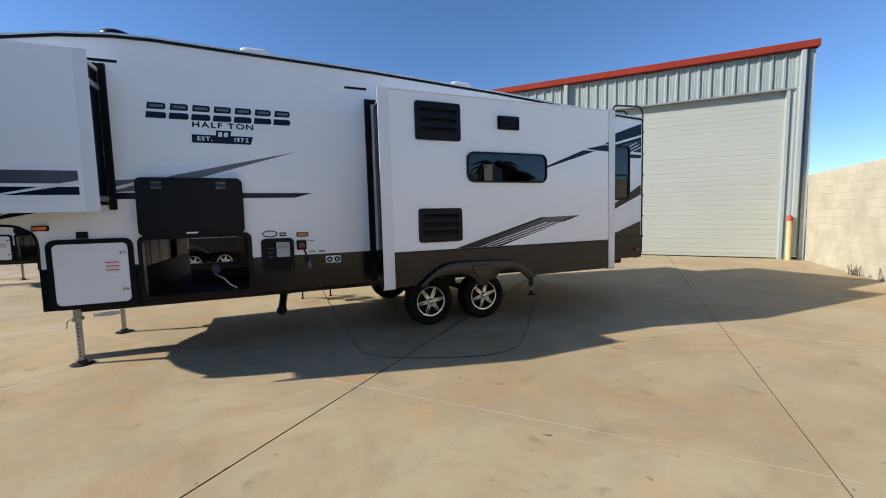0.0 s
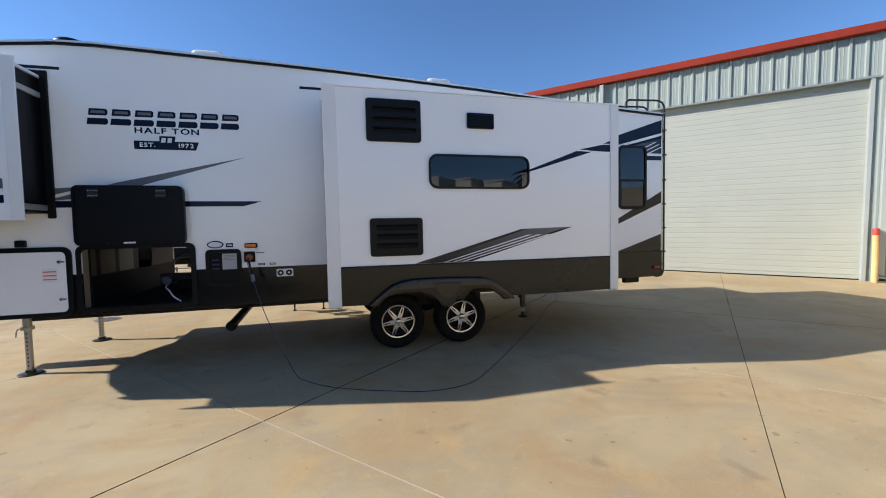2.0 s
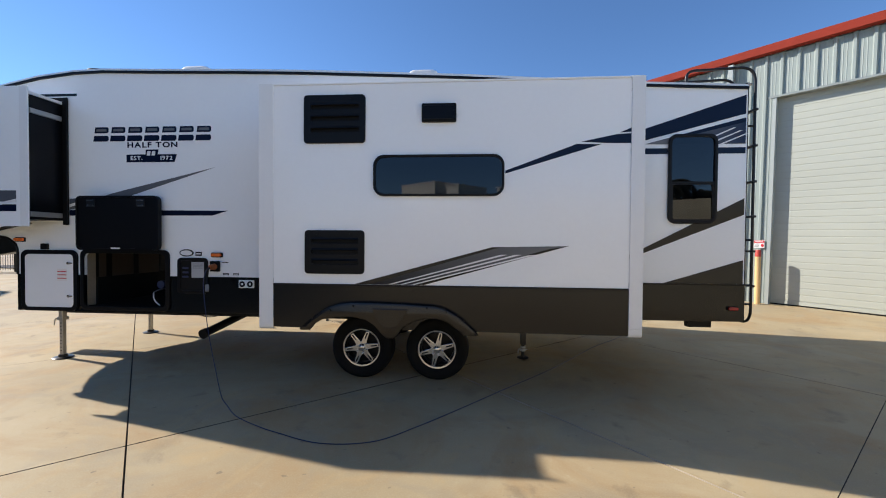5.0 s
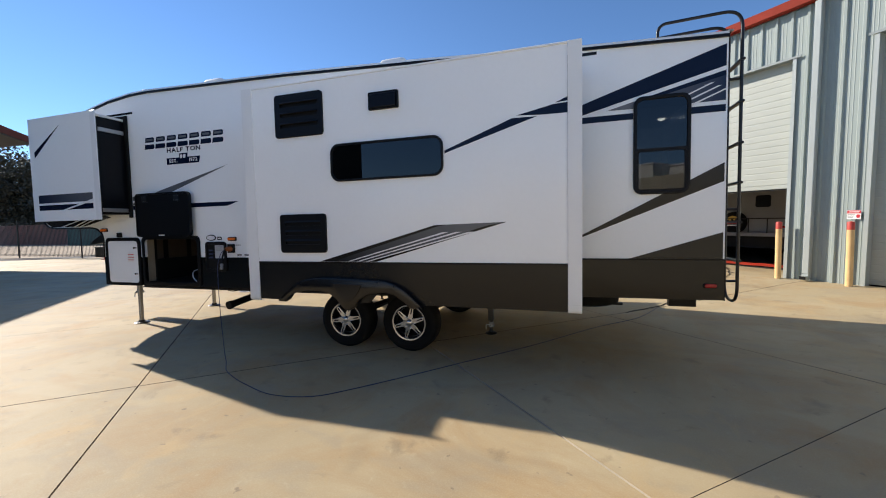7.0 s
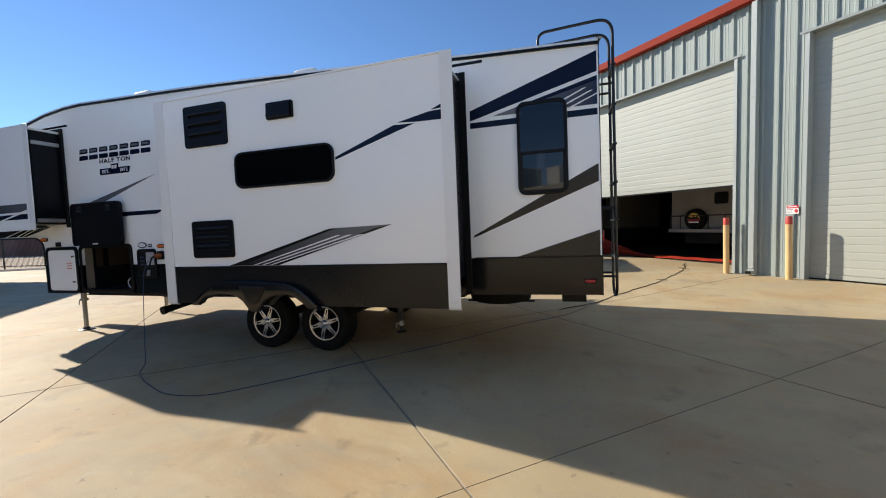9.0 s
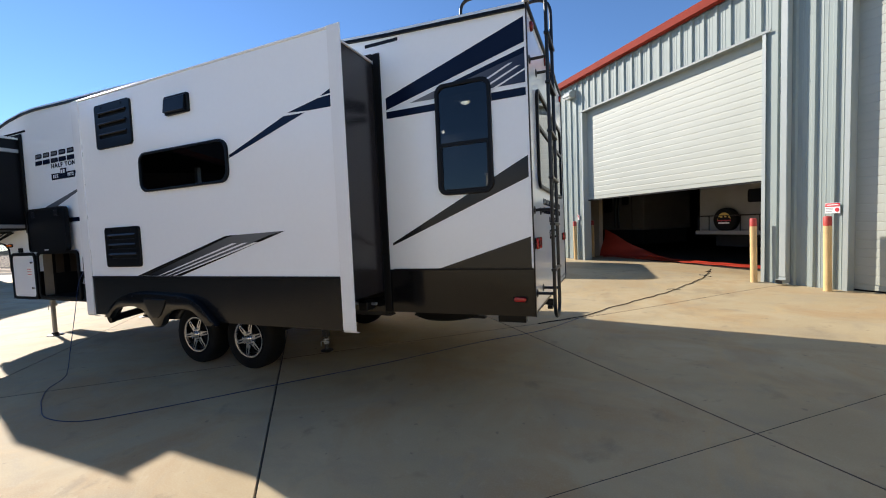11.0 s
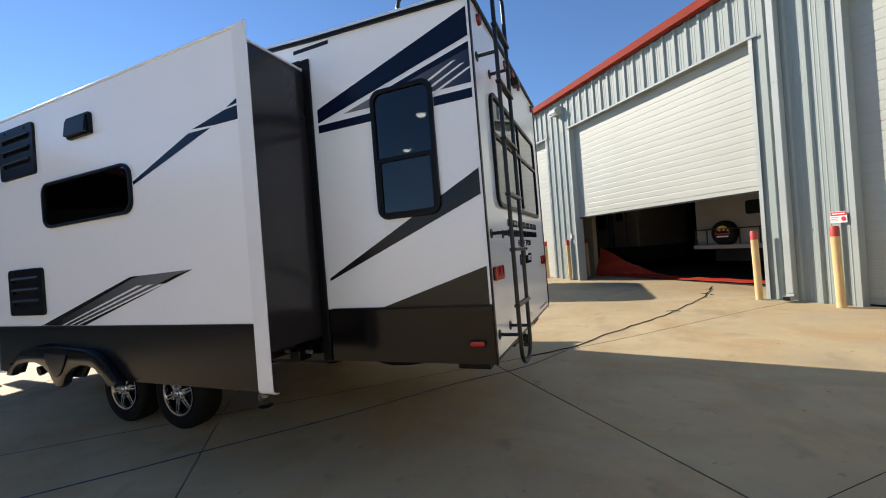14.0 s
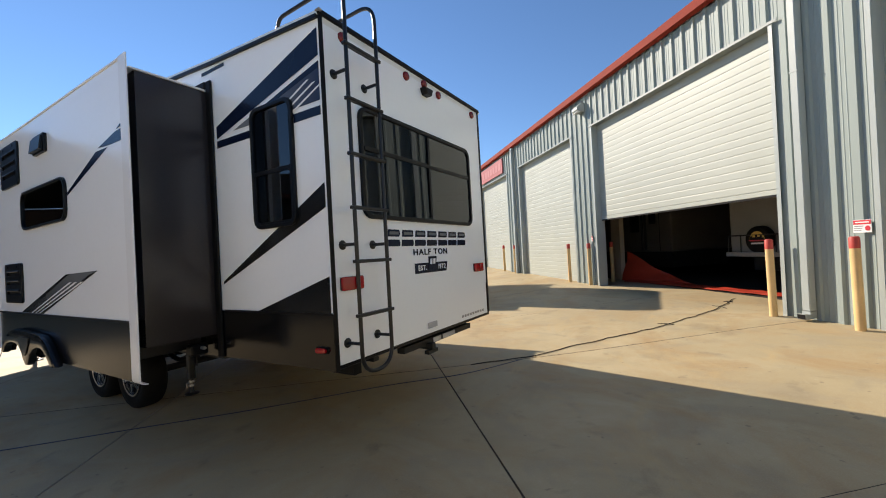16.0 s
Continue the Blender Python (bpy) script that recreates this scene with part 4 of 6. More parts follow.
for a, c in ((SL, SL + 0.139), (SR - 0.119, SR)):
    part("flange", box(a, c, SY - 0.012, SY - 0.002, 0.7705, 3.07, 0.0008), SLIDE_WHITE, slide, "white edge flange")
    part("flange_foot", foot_curl(a, c, 0.70), SLIDE_WHITE, slide, smooth=True)
part("flange_top", box(SL + 0.14, SR - 0.12, SY - 0.010, SY + 0.01, 3.051, 3.070, 0.004), SLIDE_WHITE, slide)
part("slide_roof", box(SL + 0.085, SR - 0.085, SY + 0.041, SIDE - 0.036, 3.001, 3.014), ROOF_WHITE, slide)
part("seal", box(SR - 0.099, SR - 0.028, SIDE - 0.024, SIDE - 0.005, 0.74, 3.09, 0.006), BLACK_SEAL, slide, "black rubber wall seal")
part("seal", box(SL - 0.02, SL + 0.06, SIDE - 0.035, SIDE - 0.005, 0.72, 3.09, 0.008), BLACK_SEAL, slide)
part("seal", box(SL + 0.061, SR - 0.1, SIDE - 0.035, SIDE - 0.005, 3.031, 3.09, 0.008), BLACK_SEAL, slide)
for x in (1.9, 4.62):
    part("slide_rail", box(x, x + 0.07, SY + 0.05, 6.2, 0.80, 0.929, 0.004), BLACK_METAL, slide)
part("rack_shaft", tube([(1.7, 5.22, 0.83), (4.95, 5.22, 0.83)], 0.014, 8), GALV, slide, "bare steel rack shaft", smooth=True)
part("motor_box", box(4.80, 4.90, 5.14, 5.28, 0.77, 0.86, 0.012), BLACK, slide)
f = window(*SWIN, SY, None, thick=0.022, r=0.10)
film([(3.835, 2.195), (3.835, 2.222), (4.48, 2.462), (4.70, 2.458)], SY, NAVY)
film([(4.52, 2.482), (4.84, 2.548), (4.965, 2.555), (4.965, 2.465), (4.74, 2.468)], SY, NAVY)
film([(4.86, 2.560), (4.965, 2.605), (4.965, 2.568)], SY, NAVY)
film([(2.41, 1.145), (3.72, 1.510), (4.42, 1.525), (3.08, 1.145)], SY, CHAR_FADE)
film([(2.41, 1.145), (3.72, 1.510), (3.84, 1.513), (3.74, 1.495), (2.56, 1.145)], SY, BROWN_VINYL, lift=0.0045)
film([(2.99, 1.145), (3.08, 1.145), (4.42, 1.525), (4.24, 1.495)], SY, BROWN_VINYL, lift=0.0045)
for k in range(3):
    film([(2.74 + 0.11 * k, 1.148), (2.775 + 0.11 * k, 1.148), (3.86 + 0.13 * k, 1.440), (3.80 + 0.13 * k, 1.440)], SY, WHITE_VINYL, lift=0.006)


def louvre(x0, x1, z0, z1):
    """A black fridge vent with three slots."""
    slots = []
    h = z1 - z0
    for k in range(3):
        zc = z0 + h * (0.27 + 0.24 * k)
        slots.append(rr(x0 + 0.07, x1 - 0.06, zc - 0.022, zc + 0.022, 0.01, 2))
    v = part("fridge_vent", plate(rr(x0, x1, z0, z1, 0.035), SY - 0.022, SY - 0.001, holes=slots, bevel=0.004), BLACK, trailer, "black louvred vent panel")
    part("vent_back", box(x0 + 0.05, x1 - 0.04, SY - 0.004, SY - 0.002, z0 + 0.05, z1 - 0.05), BLACK_SEAL, v)
    for k in range(3):
        zc = z0 + h * (0.27 + 0.24 * k)
        part("slat", plate([(SY - 0.034, zc + 0.018), (SY - 0.022, zc + 0.034), (SY - 0.012, zc + 0.030), (SY - 0.026, zc + 0.012)], x0 + 0.07, x1 - 0.06, "yz"), BLACK, v)
    for x in (x0 + 0.13, x1 - 0.13):
        part("latch", lathe([(0, -0.026), (0.012, -0.026), (0.014, -0.0225), (0, -0.0225)], (x, SY, z1 - 0.035), "y", 10), BLACK_SEAL, v)


louvre(1.91, 2.51, 2.49, 2.95)
louvre(1.92, 2.505, 1.24, 1.66)
hood = part("range_vent", plate(rr(3.05, 3.375, 2.675, 2.85, 0.015), SY - 0.03, SY - 0.001, bevel=0.006), BLACK, trailer, "black range hood exhaust vent")
part("flap", plate([(SY - 0.031, 2.69), (SY - 0.031, 2.83), (SY - 0.045, 2.82), (SY - 0.06, 2.695)], 3.07, 3.355, "yz"), BLACK, hood)

# wheel-arch flare
outer = [(1.87, 0.70), (1.94, 0.765), (2.035, 0.845), (2.15, 0.922), (2.26, 0.958), (2.39, 0.978), (2.62, 0.978), (2.88, 0.972), (3.20, 0.955), (3.30, 0.925), (3.395, 0.872), (3.48, 0.805), (3.545, 0.745), (3.61, 0.685)]
inner = [(3.46, 0.682), (3.395, 0.742), (3.29, 0.812), (3.20, 0.832), (3.10, 0.830), (2.99, 0.803), (2.89, 0.745), (2.84, 0.668), (2.79, 0.635), (2.735, 0.637), (2.69, 0.672), (2.62, 0.755), (2.54, 0.805), (2.42, 0.832), (2.27, 0.832), (2.11, 0.805), (2.04, 0.765), (1.985, 0.70)]
flare = part("wheel_arch_flare", plate(outer + inner, SY - 0.075, SY - 0.004, bevel=0.026), FLARE_BLACK, trailer, "black moulded double wheel-arch flare", smooth=True)
part("centre_recess", plate([(2.60, 0.925), (2.94, 0.922), (2.90, 0.84), (2.84, 0.76), (2.79, 0.735), (2.735, 0.735), (2.68, 0.77), (2.63, 0.85)], SY - 0.086, SY - 0.070, bevel=0.007), FLARE_BLACK, flare)
for x, z in ((2.02, 0.815), (2.2, 0.905), (2.42, 0.945), (3.12, 0.94), (3.3, 0.905), (3.46, 0.82), (3.57, 0.70)):
    part("bolt", lathe([(0, -0.006), (0.009, -0.004), (0.009, 0.003), (0, 0.003)], (x, SY - 0.078, z), "y", 8), BLACK_SEAL, flare)

# front bedroom slide-out
FL, FR, FY = -2.66, -1.23, 4.90
fslide = part("slide_out", box(FL + 0.07, FR - 0.07, FY + 0.06, SIDE - 0.001, 1.77, 3.13), BLACK, trailer, "extended bedroom slide-out with black end wall")
part("slide_face", plate([(FL, 1.69), (FR - 0.10, 1.69), (FR - 0.10, 3.195), (FL, 3.195)], FY - 0.002, FY + 0.012), GELCOAT, fslide, "glossy white slide-out face")
part("flange", box(FR - 0.099, FR, FY - 0.006, FY + 0.010, 1.69, 3.195, 0.003), SLIDE_WHITE, fslide, "white edge flange")
part("slide_roof", box(FL + 0.05, FR - 0.05, FY + 0.014, SIDE - 0.001, 3.131, 3.16), ROOF_WHITE, fslide)
part("seal", box(FR - 0.06, FR + 0.01, SIDE - 0.03, SIDE - 0.005, 1.72, 3.215, 0.008), BLACK_SEAL, fslide, "black rubber wall seal")
part("seal", box(FL, FR - 0.061, SIDE - 0.03, SIDE - 0.005, 3.161, 3.215, 0.008), BLACK_SEAL, fslide)
for z in (2.93, 1.80):
    part("slide_rail", box(FR - 0.069, FR - 0.045, FY + 0.06, SIDE - 0.035, z, z + 0.055, 0.004), GALV, fslide, "bare metal slide rail")
film([(-2.55, 2.62), (-2.55, 2.71), (-1.97, 3.06)], FY, NAVY)
film([(-2.53, 1.955), (-1.375, 1.955), (-1.375, 2.075), (-2.53, 2.075)], FY, BAND_FADE)
film([(-2.53, 1.850), (-1.375, 1.850), (-1.375, 1.925), (-2.53, 1.925)], FY, NAVY)
film([(-2.0, 1.850), (-1.91, 1.850), (-1.375, 1.955), (-1.375, 1.985)], FY, WHITE_VINYL, lift=0.006)

# door-side slide-out
door_slide = part("slide_out", box(1.55, 5.05, FAR + 0.001, 8.95, 0.72, 3.06, 0.01), GELCOAT, trailer, "extended door-side slide-out room")
part("flange", box(1.47, 5.12, 8.951, 8.975, 0.70, 3.08, 0.006), SLIDE_WHITE, door_slide)

# cargo doors on the side
gate = part("cargo_door", plate(rr(-1.79, -1.165, 0.745, 1.375, 0.05), SIDE - 0.022, SIDE - 0.0045, bevel=0.004), GELCOAT, trailer, "white baggage door with black surround, shut")
part("surround", plate(rr(-1.84, -1.115, 0.70, 1.425, 0.08), SIDE - 0.026, SIDE - 0.005, holes=[rr(-1.79, -1.165, 0.745, 1.375, 0.05)], bevel=0.005), BLACK, gate)
for z in (1.27, 0.88):
    l0 = part("latch", lathe([(0, -0.045), (0.016, -0.043), (0.018, -0.024), (0, -0.022)], (-1.215, SIDE, z), "y", 14), CHROME, gate, "chrome twist latch", smooth=True)
    part("hasp", box(-1.20, -1.172, SIDE - 0.040, SIDE - 0.027, z - 0.008, z + 0.008, 0.003), CHROME, l0)
st = part("sticker", box(-1.37, -1.245, SIDE - 0.0245, SIDE - 0.0225, 1.06, 1.20), SIGN_WHITE, gate, "white sticker with red lines")
for k in range(3):
    part("text_bar", box(-1.365, -1.25, SIDE - 0.026, SIDE - 0.0247, 1.085 + 0.04 * k, 1.095 + 0.04 * k), SIGN_RED, st)
part("surround", plate(rr(CARGO[0] - 0.03, CARGO[1] + 0.04, CARGO[2] - 0.035, CARGO[3] + 0.02, 0.07), SIDE - 0.022, SIDE - 0.005,
                       holes=[rr(CARGO[0] + 0.012, CARGO[1] - 0.012, CARGO[2] + 0.01, CARGO[3] - 0.025, 0.06)], bevel=0.004), BLACK, trailer, "black cargo hatch surround")
hatch = part("cargo_hatch", plate(rr(-1.035, -0.025, 1.43, 2.055, 0.06), SIDE - 0.10, SIDE - 0.055, bevel=0.006), BLACK, trailer, "black cargo hatch swung up open")
part("hatch_rim", plate(rr(-1.035, -0.025, 1.43, 2.055, 0.06), SIDE - 0.112, SIDE - 0.1005, holes=[rr(-1.015, -0.045, 1.45, 2.035, 0.05)]), BLACK, hatch)
for x in (-0.85, -0.24):
    h0 = part("hinge", box(x - 0.05, x + 0.05, SIDE - 0.112, SIDE - 0.1005, 1.93, 2.02), BLACK_METAL, hatch)
    part("hinge_arm", box(x - 0.045, x + 0.045, SIDE - 0.0995, SIDE - 0.006, 2.02, 2.05), BLACK_METAL, hatch)
    for dx in (-0.035, -0.012, 0.012, 0.035):
        for dz in (1.945, 2.0):
            part("screw", lathe([(0, -0.003), (0.006, -0.002), (0.006, 0), (0, 0)], (x + dx, SIDE - 0.1125, dz), "y", 6), CHROME, h0)
part("pull_label", box(-0.60, -0.49, SIDE - 0.114, SIDE - 0.1125, 1.445, 1.462), SIGN_WHITE, hatch)
# pass-through storage
for bb in ((CARGO[0] - 0.02, CARGO[1] + 0.02, SIDE + 0.042, FAR - 0.042, CARGO[2] - 0.008, CARGO[2] - 0.001), (CARGO[0] - 0.02, CARGO[1] + 0.02, SIDE + 0.042, FAR - 0.042, CARGO[3] + 0.06, CARGO[3] + 0.08)):
    part("storage_lining", box(*bb), BLACK, trailer)
# daylight at the hatch is painted: first board light, the rest darkened
for y0, y1, m_ in ((SIDE + 0.042, 5.48, LIT_BOARD), (5.482, 5.52, BLACK_SEAL), (5.522, 5.62, PANEL_BEIGE), (5.622, 5.70, BLACK), (5.702, 6.02, PANEL_BEIGE), (6.022, 6.10, BLACK), (6.102, 6.46, PANEL_BEIGE), (6.462, 6.60, BLACK), (7.0, FAR - 0.042, GREY_WOOD)):
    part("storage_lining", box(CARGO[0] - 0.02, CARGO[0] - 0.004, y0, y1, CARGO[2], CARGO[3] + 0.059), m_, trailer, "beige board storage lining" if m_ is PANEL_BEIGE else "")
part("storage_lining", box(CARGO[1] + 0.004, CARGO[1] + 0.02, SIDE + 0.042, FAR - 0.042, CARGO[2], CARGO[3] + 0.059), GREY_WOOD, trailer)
part("storage_carpet", box(CARGO[0] - 0.003, CARGO[0] + 0.012, 5.49, FAR - 0.06, CARGO[2] + 0.007, 1.09, 0.004), BLACK_SEAL, trailer, "black sheet over the lower storage wall")
part("storage_carpet", box(CARGO[0] + 0.013, CARGO[1] - 0.002, SIDE + 0.045, FAR - 0.05, CARGO[2], CARGO[2] + 0.006), BLACK_SEAL, trailer)
# paler strip: the lit look of the far wall is in the colour
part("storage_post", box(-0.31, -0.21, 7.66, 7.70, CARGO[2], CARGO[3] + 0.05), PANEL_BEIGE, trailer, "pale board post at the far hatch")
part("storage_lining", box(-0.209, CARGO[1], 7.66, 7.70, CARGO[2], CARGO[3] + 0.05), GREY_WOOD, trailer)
valve = part("drain_valve", tube([(-0.30, 7.655, 1.06), (-0.30, 7.60, 1.06)], 0.02, 10), BLACK, trailer, smooth=True)
part("valve_grip", box(-0.35, -0.25, 7.565, 7.599, 1.03, 1.09, 0.01), SIGN_RED, valve, "red valve grip")
part("storage_sill", box(-0.85, CARGO[1] - 0.005, 6.70, 6.78, 0.89, 0.985), PLASTIC_DARK, trailer)
part("storage_step", box(-0.85, CARGO[1] - 0.005, 6.71, 6.77, CARGO[2] + 0.007, 0.889), BLACK_SEAL, trailer)
part("storage_hose", tube(smooth_path([(-0.44, 6.10, 0.93), (-0.43, 5.80, 0.925), (-0.37, 5.58, 0.915), (-0.297, 5.47, 0.891), (-0.24, 5.42, 0.83), (-0.16, 5.40, 0.775)]), 0.0075), SIGN_WHITE, trailer, "white water hose in the storage bay", smooth=True)
part("hose_valve", lathe([(0, -0.05), (0.05, -0.05), (0.055, 0.0), (0.03, 0.04), (0, 0.04)], (-0.407, 5.76, 0.985), "y", 16), HOSE_BLUE, trailer, smooth=True)

# utility fittings
dock = part("docking_station", plate(rr(0.13, 0.50, 0.935, 1.35, 0.05), SIDE - 0.02, SIDE - 0.005, holes=[rr(0.165, 0.465, 0.97, 1.315, 0.03)], bevel=0.004), BLACK, trailer, "black utility docking station")
part("dock_back", box(0.15, 0.48, SIDE - 0.0095, SIDE - 0.0052, 0.955, 1.33), BLACK_SEAL, dock)
part("instruction_plate", box(0.30, 0.45, SIDE - 0.013, SIDE - 0.010, 1.12, 1.30), SILVER_VINYL, dock, "pale instruction plate")
for k in range(4):
    part("text_bar", box(0.315, 0.435, SIDE - 0.0145, SIDE - 0.0132, 1.275 - 0.016 * k, 1.282 - 0.016 * k), PLASTIC_GREY, dock)
for k in range(3):
    part("valve_handle", box(0.20, 0.27, SIDE - 0.03, SIDE - 0.0135, 1.12 + 0.05 * k, 1.14 + 0.05 * k, 0.004), HOSE_BLUE, dock)
ov = part("oval_badge", plate(oval(0.235, 1.405, 0.085, 0.042), SIDE - 0.008, SIDE - 0.001), BLACK, trailer, "oval badge with a pale face")
part("face", plate(oval(0.235, 1.405, 0.072, 0.030), SIDE - 0.0105, SIDE - 0.0085), WHITE_VINYL, ov)
for x, z, w, h in ((0.38, 1.395, 0.075, 0.045), (0.83, 1.165, 0.07, 0.022), (0.71, 1.165, 0.07, 0.022), (0.70, 1.30, 0.08, 0.008)):
    s0 = part("sticker", box(x - w / 2, x + w / 2, SIDE - 0.004, SIDE - 0.0015, z - h / 2, z + h / 2), BLACK, trailer)
    if h > 0.02:
        part("text_bar", box(x - w * 0.38, x + w * 0.38, SIDE - 0.0055, SIDE - 0.0042, z - h * 0.15, z + h * 0.15), WHITE_VINYL, s0)


def clearance_lamp(x, z, w=0.115, h=0.036):
    l1 = part("clearance_lamp", plate(rr(x - w / 2 - 0.012, x + w / 2 + 0.012, z - h / 2 - 0.01, z + h / 2 + 0.01, 0.015), SIDE - 0.010, SIDE - 0.001), BLACK, trailer)
    part("lens", plate(rr(x - w / 2, x + w / 2, z - h / 2, z + h / 2, 0.014), SIDE - 0.036, SIDE - 0.0105, bevel=0.006), AMBER_LENS, l1, "amber lens", smooth=True)


clearance_lamp(-1.865, 1.545)
clearance_lamp(0.605, 1.385)
part("pigtail", tube(smooth_path([(0.59, 5.215, 1.245), (0.605, 5.17, 1.215), (0.63, 5.12, 1.14), (0.652, 5.085, 1.06)]), 0.010, 8), BLACK_SEAL, trailer, "thick black cord end", smooth=True)
part("cord_coupling", tube([(0.650, 5.088, 1.065), (0.666, 5.062, 1.00)], 0.019, 10), PLASTIC_GREY, trailer, "grey cord coupling", smooth=True)
inlet = part("power_inlet", box(0.53, 0.645, SIDE - 0.03, SIDE - 0.001, 1.195, 1.315, 0.006), BLACK, trailer, "shore power inlet with orange plug")
part("plug", lathe([(0, -0.11), (0.022, -0.11), (0.032, -0.075), (0.036, -0.031), (0, -0.031)], (0.59, SIDE, 1.25), "y", 16), mat("dull_orange_plug", (0.36, 0.10, 0.02), 0.5), inlet, "dull orange plug", smooth=True)
ob = part("outlet_cover", box(0.87, 1.055, SIDE - 0.020, SIDE - 0.005, 1.01, 1.10, 0.006), SIGN_WHITE, trailer, "pale twin outlet plate")
for x in (0.915, 1.008):
    part("socket", plate(oval(x, 1.055, 0.034, 0.034, 16), SIDE - 0.0235, SIDE - 0.0205, holes=[oval(x, 1.055, 0.014, 0.014, 10)]), BLACK, ob)
part("lock_box", box(-1.585, -1.49, SIDE - 0.028, SIDE - 0.001, 1.43, 1.50, 0.006), BLACK, trailer, "small black key switch box")
red = part("side_marker", plate(rr(6.185, 6.305, 0.858, 0.908, 0.02), SIDE - 0.012, SIDE - 0.0045), BLACK, trailer, "red side marker lamp in a black base")
part("lens", plate(rr(6.195, 6.295, 0.865, 0.901, 0.017), SIDE - 0.034, SIDE - 0.0125, bevel=0.008), RED_LENS, red, "red lens", smooth=True)

# rear lamps and camera
for y in (5.51, 7.56):
    base_ = part("tail_lamp", box(REAR + 0.001, REAR + 0.012, y - 0.108, y + 0.108, 1.282, 1.374, 0.004), BLACK, trailer, "red tail lamp")
    part("lens", box(REAR + 0.0125, REAR + 0.030, y - 0.11, y + 0.02, 1.280, 1.376, 0.012, seg=2), RED_LENS, base_, smooth=True)
    part("lens", box(REAR + 0.0125, REAR + 0.030, y + 0.024, y + 0.11, 1.280, 1.376, 0.012, seg=2), RED_LENS, base_, smooth=True)
for y in (5.55, 6.33, 6.62, 6.88, 7.62):
    z = 3.115 if abs(y - 6.62) > 0.05 else 3.14
    part("marker_lamp", lathe([(0.040, 0.001), (0.040, 0.012), (0.034, 0.022), (0.016, 0.028), (0, 0.030)], (REAR, y, z), "x", 18), MARKER_LENS, trailer, "round dark red marker lamp", smooth=True)
part("backup_camera", plate([(6.55, 3.085), (6.69, 3.085), (6.66, 3.02), (6.58, 3.02)], REAR + 0.001, REAR + 0.07, "yz", bevel=0.01), BLACK, trailer, "black backup camera")
part("plate_bracket", box(REAR + 0.001, REAR + 0.01, 6.46, 6.62, 0.82, 0.875, 0.004), SILVER_VINYL, trailer, "pale grey number plate bracket")

# ladder on the rear wall
LX, LY0, LY1 = REAR + 0.142, 5.438, 5.758
path = bent([(5.80, LY0, 3.22), (5.80, LY0, 3.40), (LX, LY0, 3.43), (LX, LY0, 0.705), (LX, LY1, 0.705), (LX, LY1, 3.43), (5.80, LY1, 3.40), (5.80, LY1, 3.22)], 0.155, 8)
ladder = part("ladder", tube(path, 0.0145, 10), BLACK_METAL, trailer, "black tubular roof ladder", smooth=True)
for z in (2.98, 2.60, 2.22, 1.85, 1.48, 1.11):
    part("rung", box(LX - 0.018, LX + 0.022, LY0 - 0.03, LY1 + 0.03, z - 0.012, z + 0.012, 0.005), BLACK_METAL, ladder)
for z in (2.81, 1.60, 0.915):
    for y in (LY0 + 0.008, LY1 + 0.004):
        s1 = part("standoff", tube([(REAR + 0.008, y, z), (LX, y, z)], 0.012, 8), BLACK_METAL, ladder, smooth=True)
        part("flange", lathe([(0.034, 0.001), (0.034, 0.006), (0.016, 0.012), (0, 0.012)], (REAR, y, z), "x", 14), BLACK_METAL, s1, smooth=True)

# roof fittings
part("roof_vent", lathe([(0.125, 0), (0.125, 0.135), (0.152, 0.145), (0.152, 0.160), (0.132, 0.186), (0.085, 0.206), (0.03, 0.214), (0, 0.215)], (-1.21, 5.72, roof_z(-1.21) - 0.02), "z", 28), BLACK, trailer, "dark domed roof fan", smooth=True)
for x, w in ((0.19, 0.175), (2.95, 0.175)):
    part("roof_vent", box(x - w, x + w, 5.50, 5.90, roof_z(x) - 0.03, roof_z(x) + 0.150, 0.085, seg=5), ROOF_WHITE, trailer, "white domed roof vent", smooth=True)

# running gear
for y in (5.85, 7.28):
    b = box(FRONT + 0.1, 4.75, y - 0.03, y + 0.03, 0.60, 0.70)
    box(FRONT + 0.1, 4.75, y - 0.05, y + 0.05, 0.585, 0.60, bm=b)
    box(4.75, REAR - 0.10, y - 0.03, y + 0.03, 0.675, 0.747, bm=b)
    part("chassis_rail", b, FRAME_STEEL, trailer)
for x in (0.6, 1.4, 3.9, 4.6):
    part("cross_member", box(x - 0.03, x + 0.03, 5.91, 7.22, 0.62, 0.69), FRAME_STEEL, trailer)


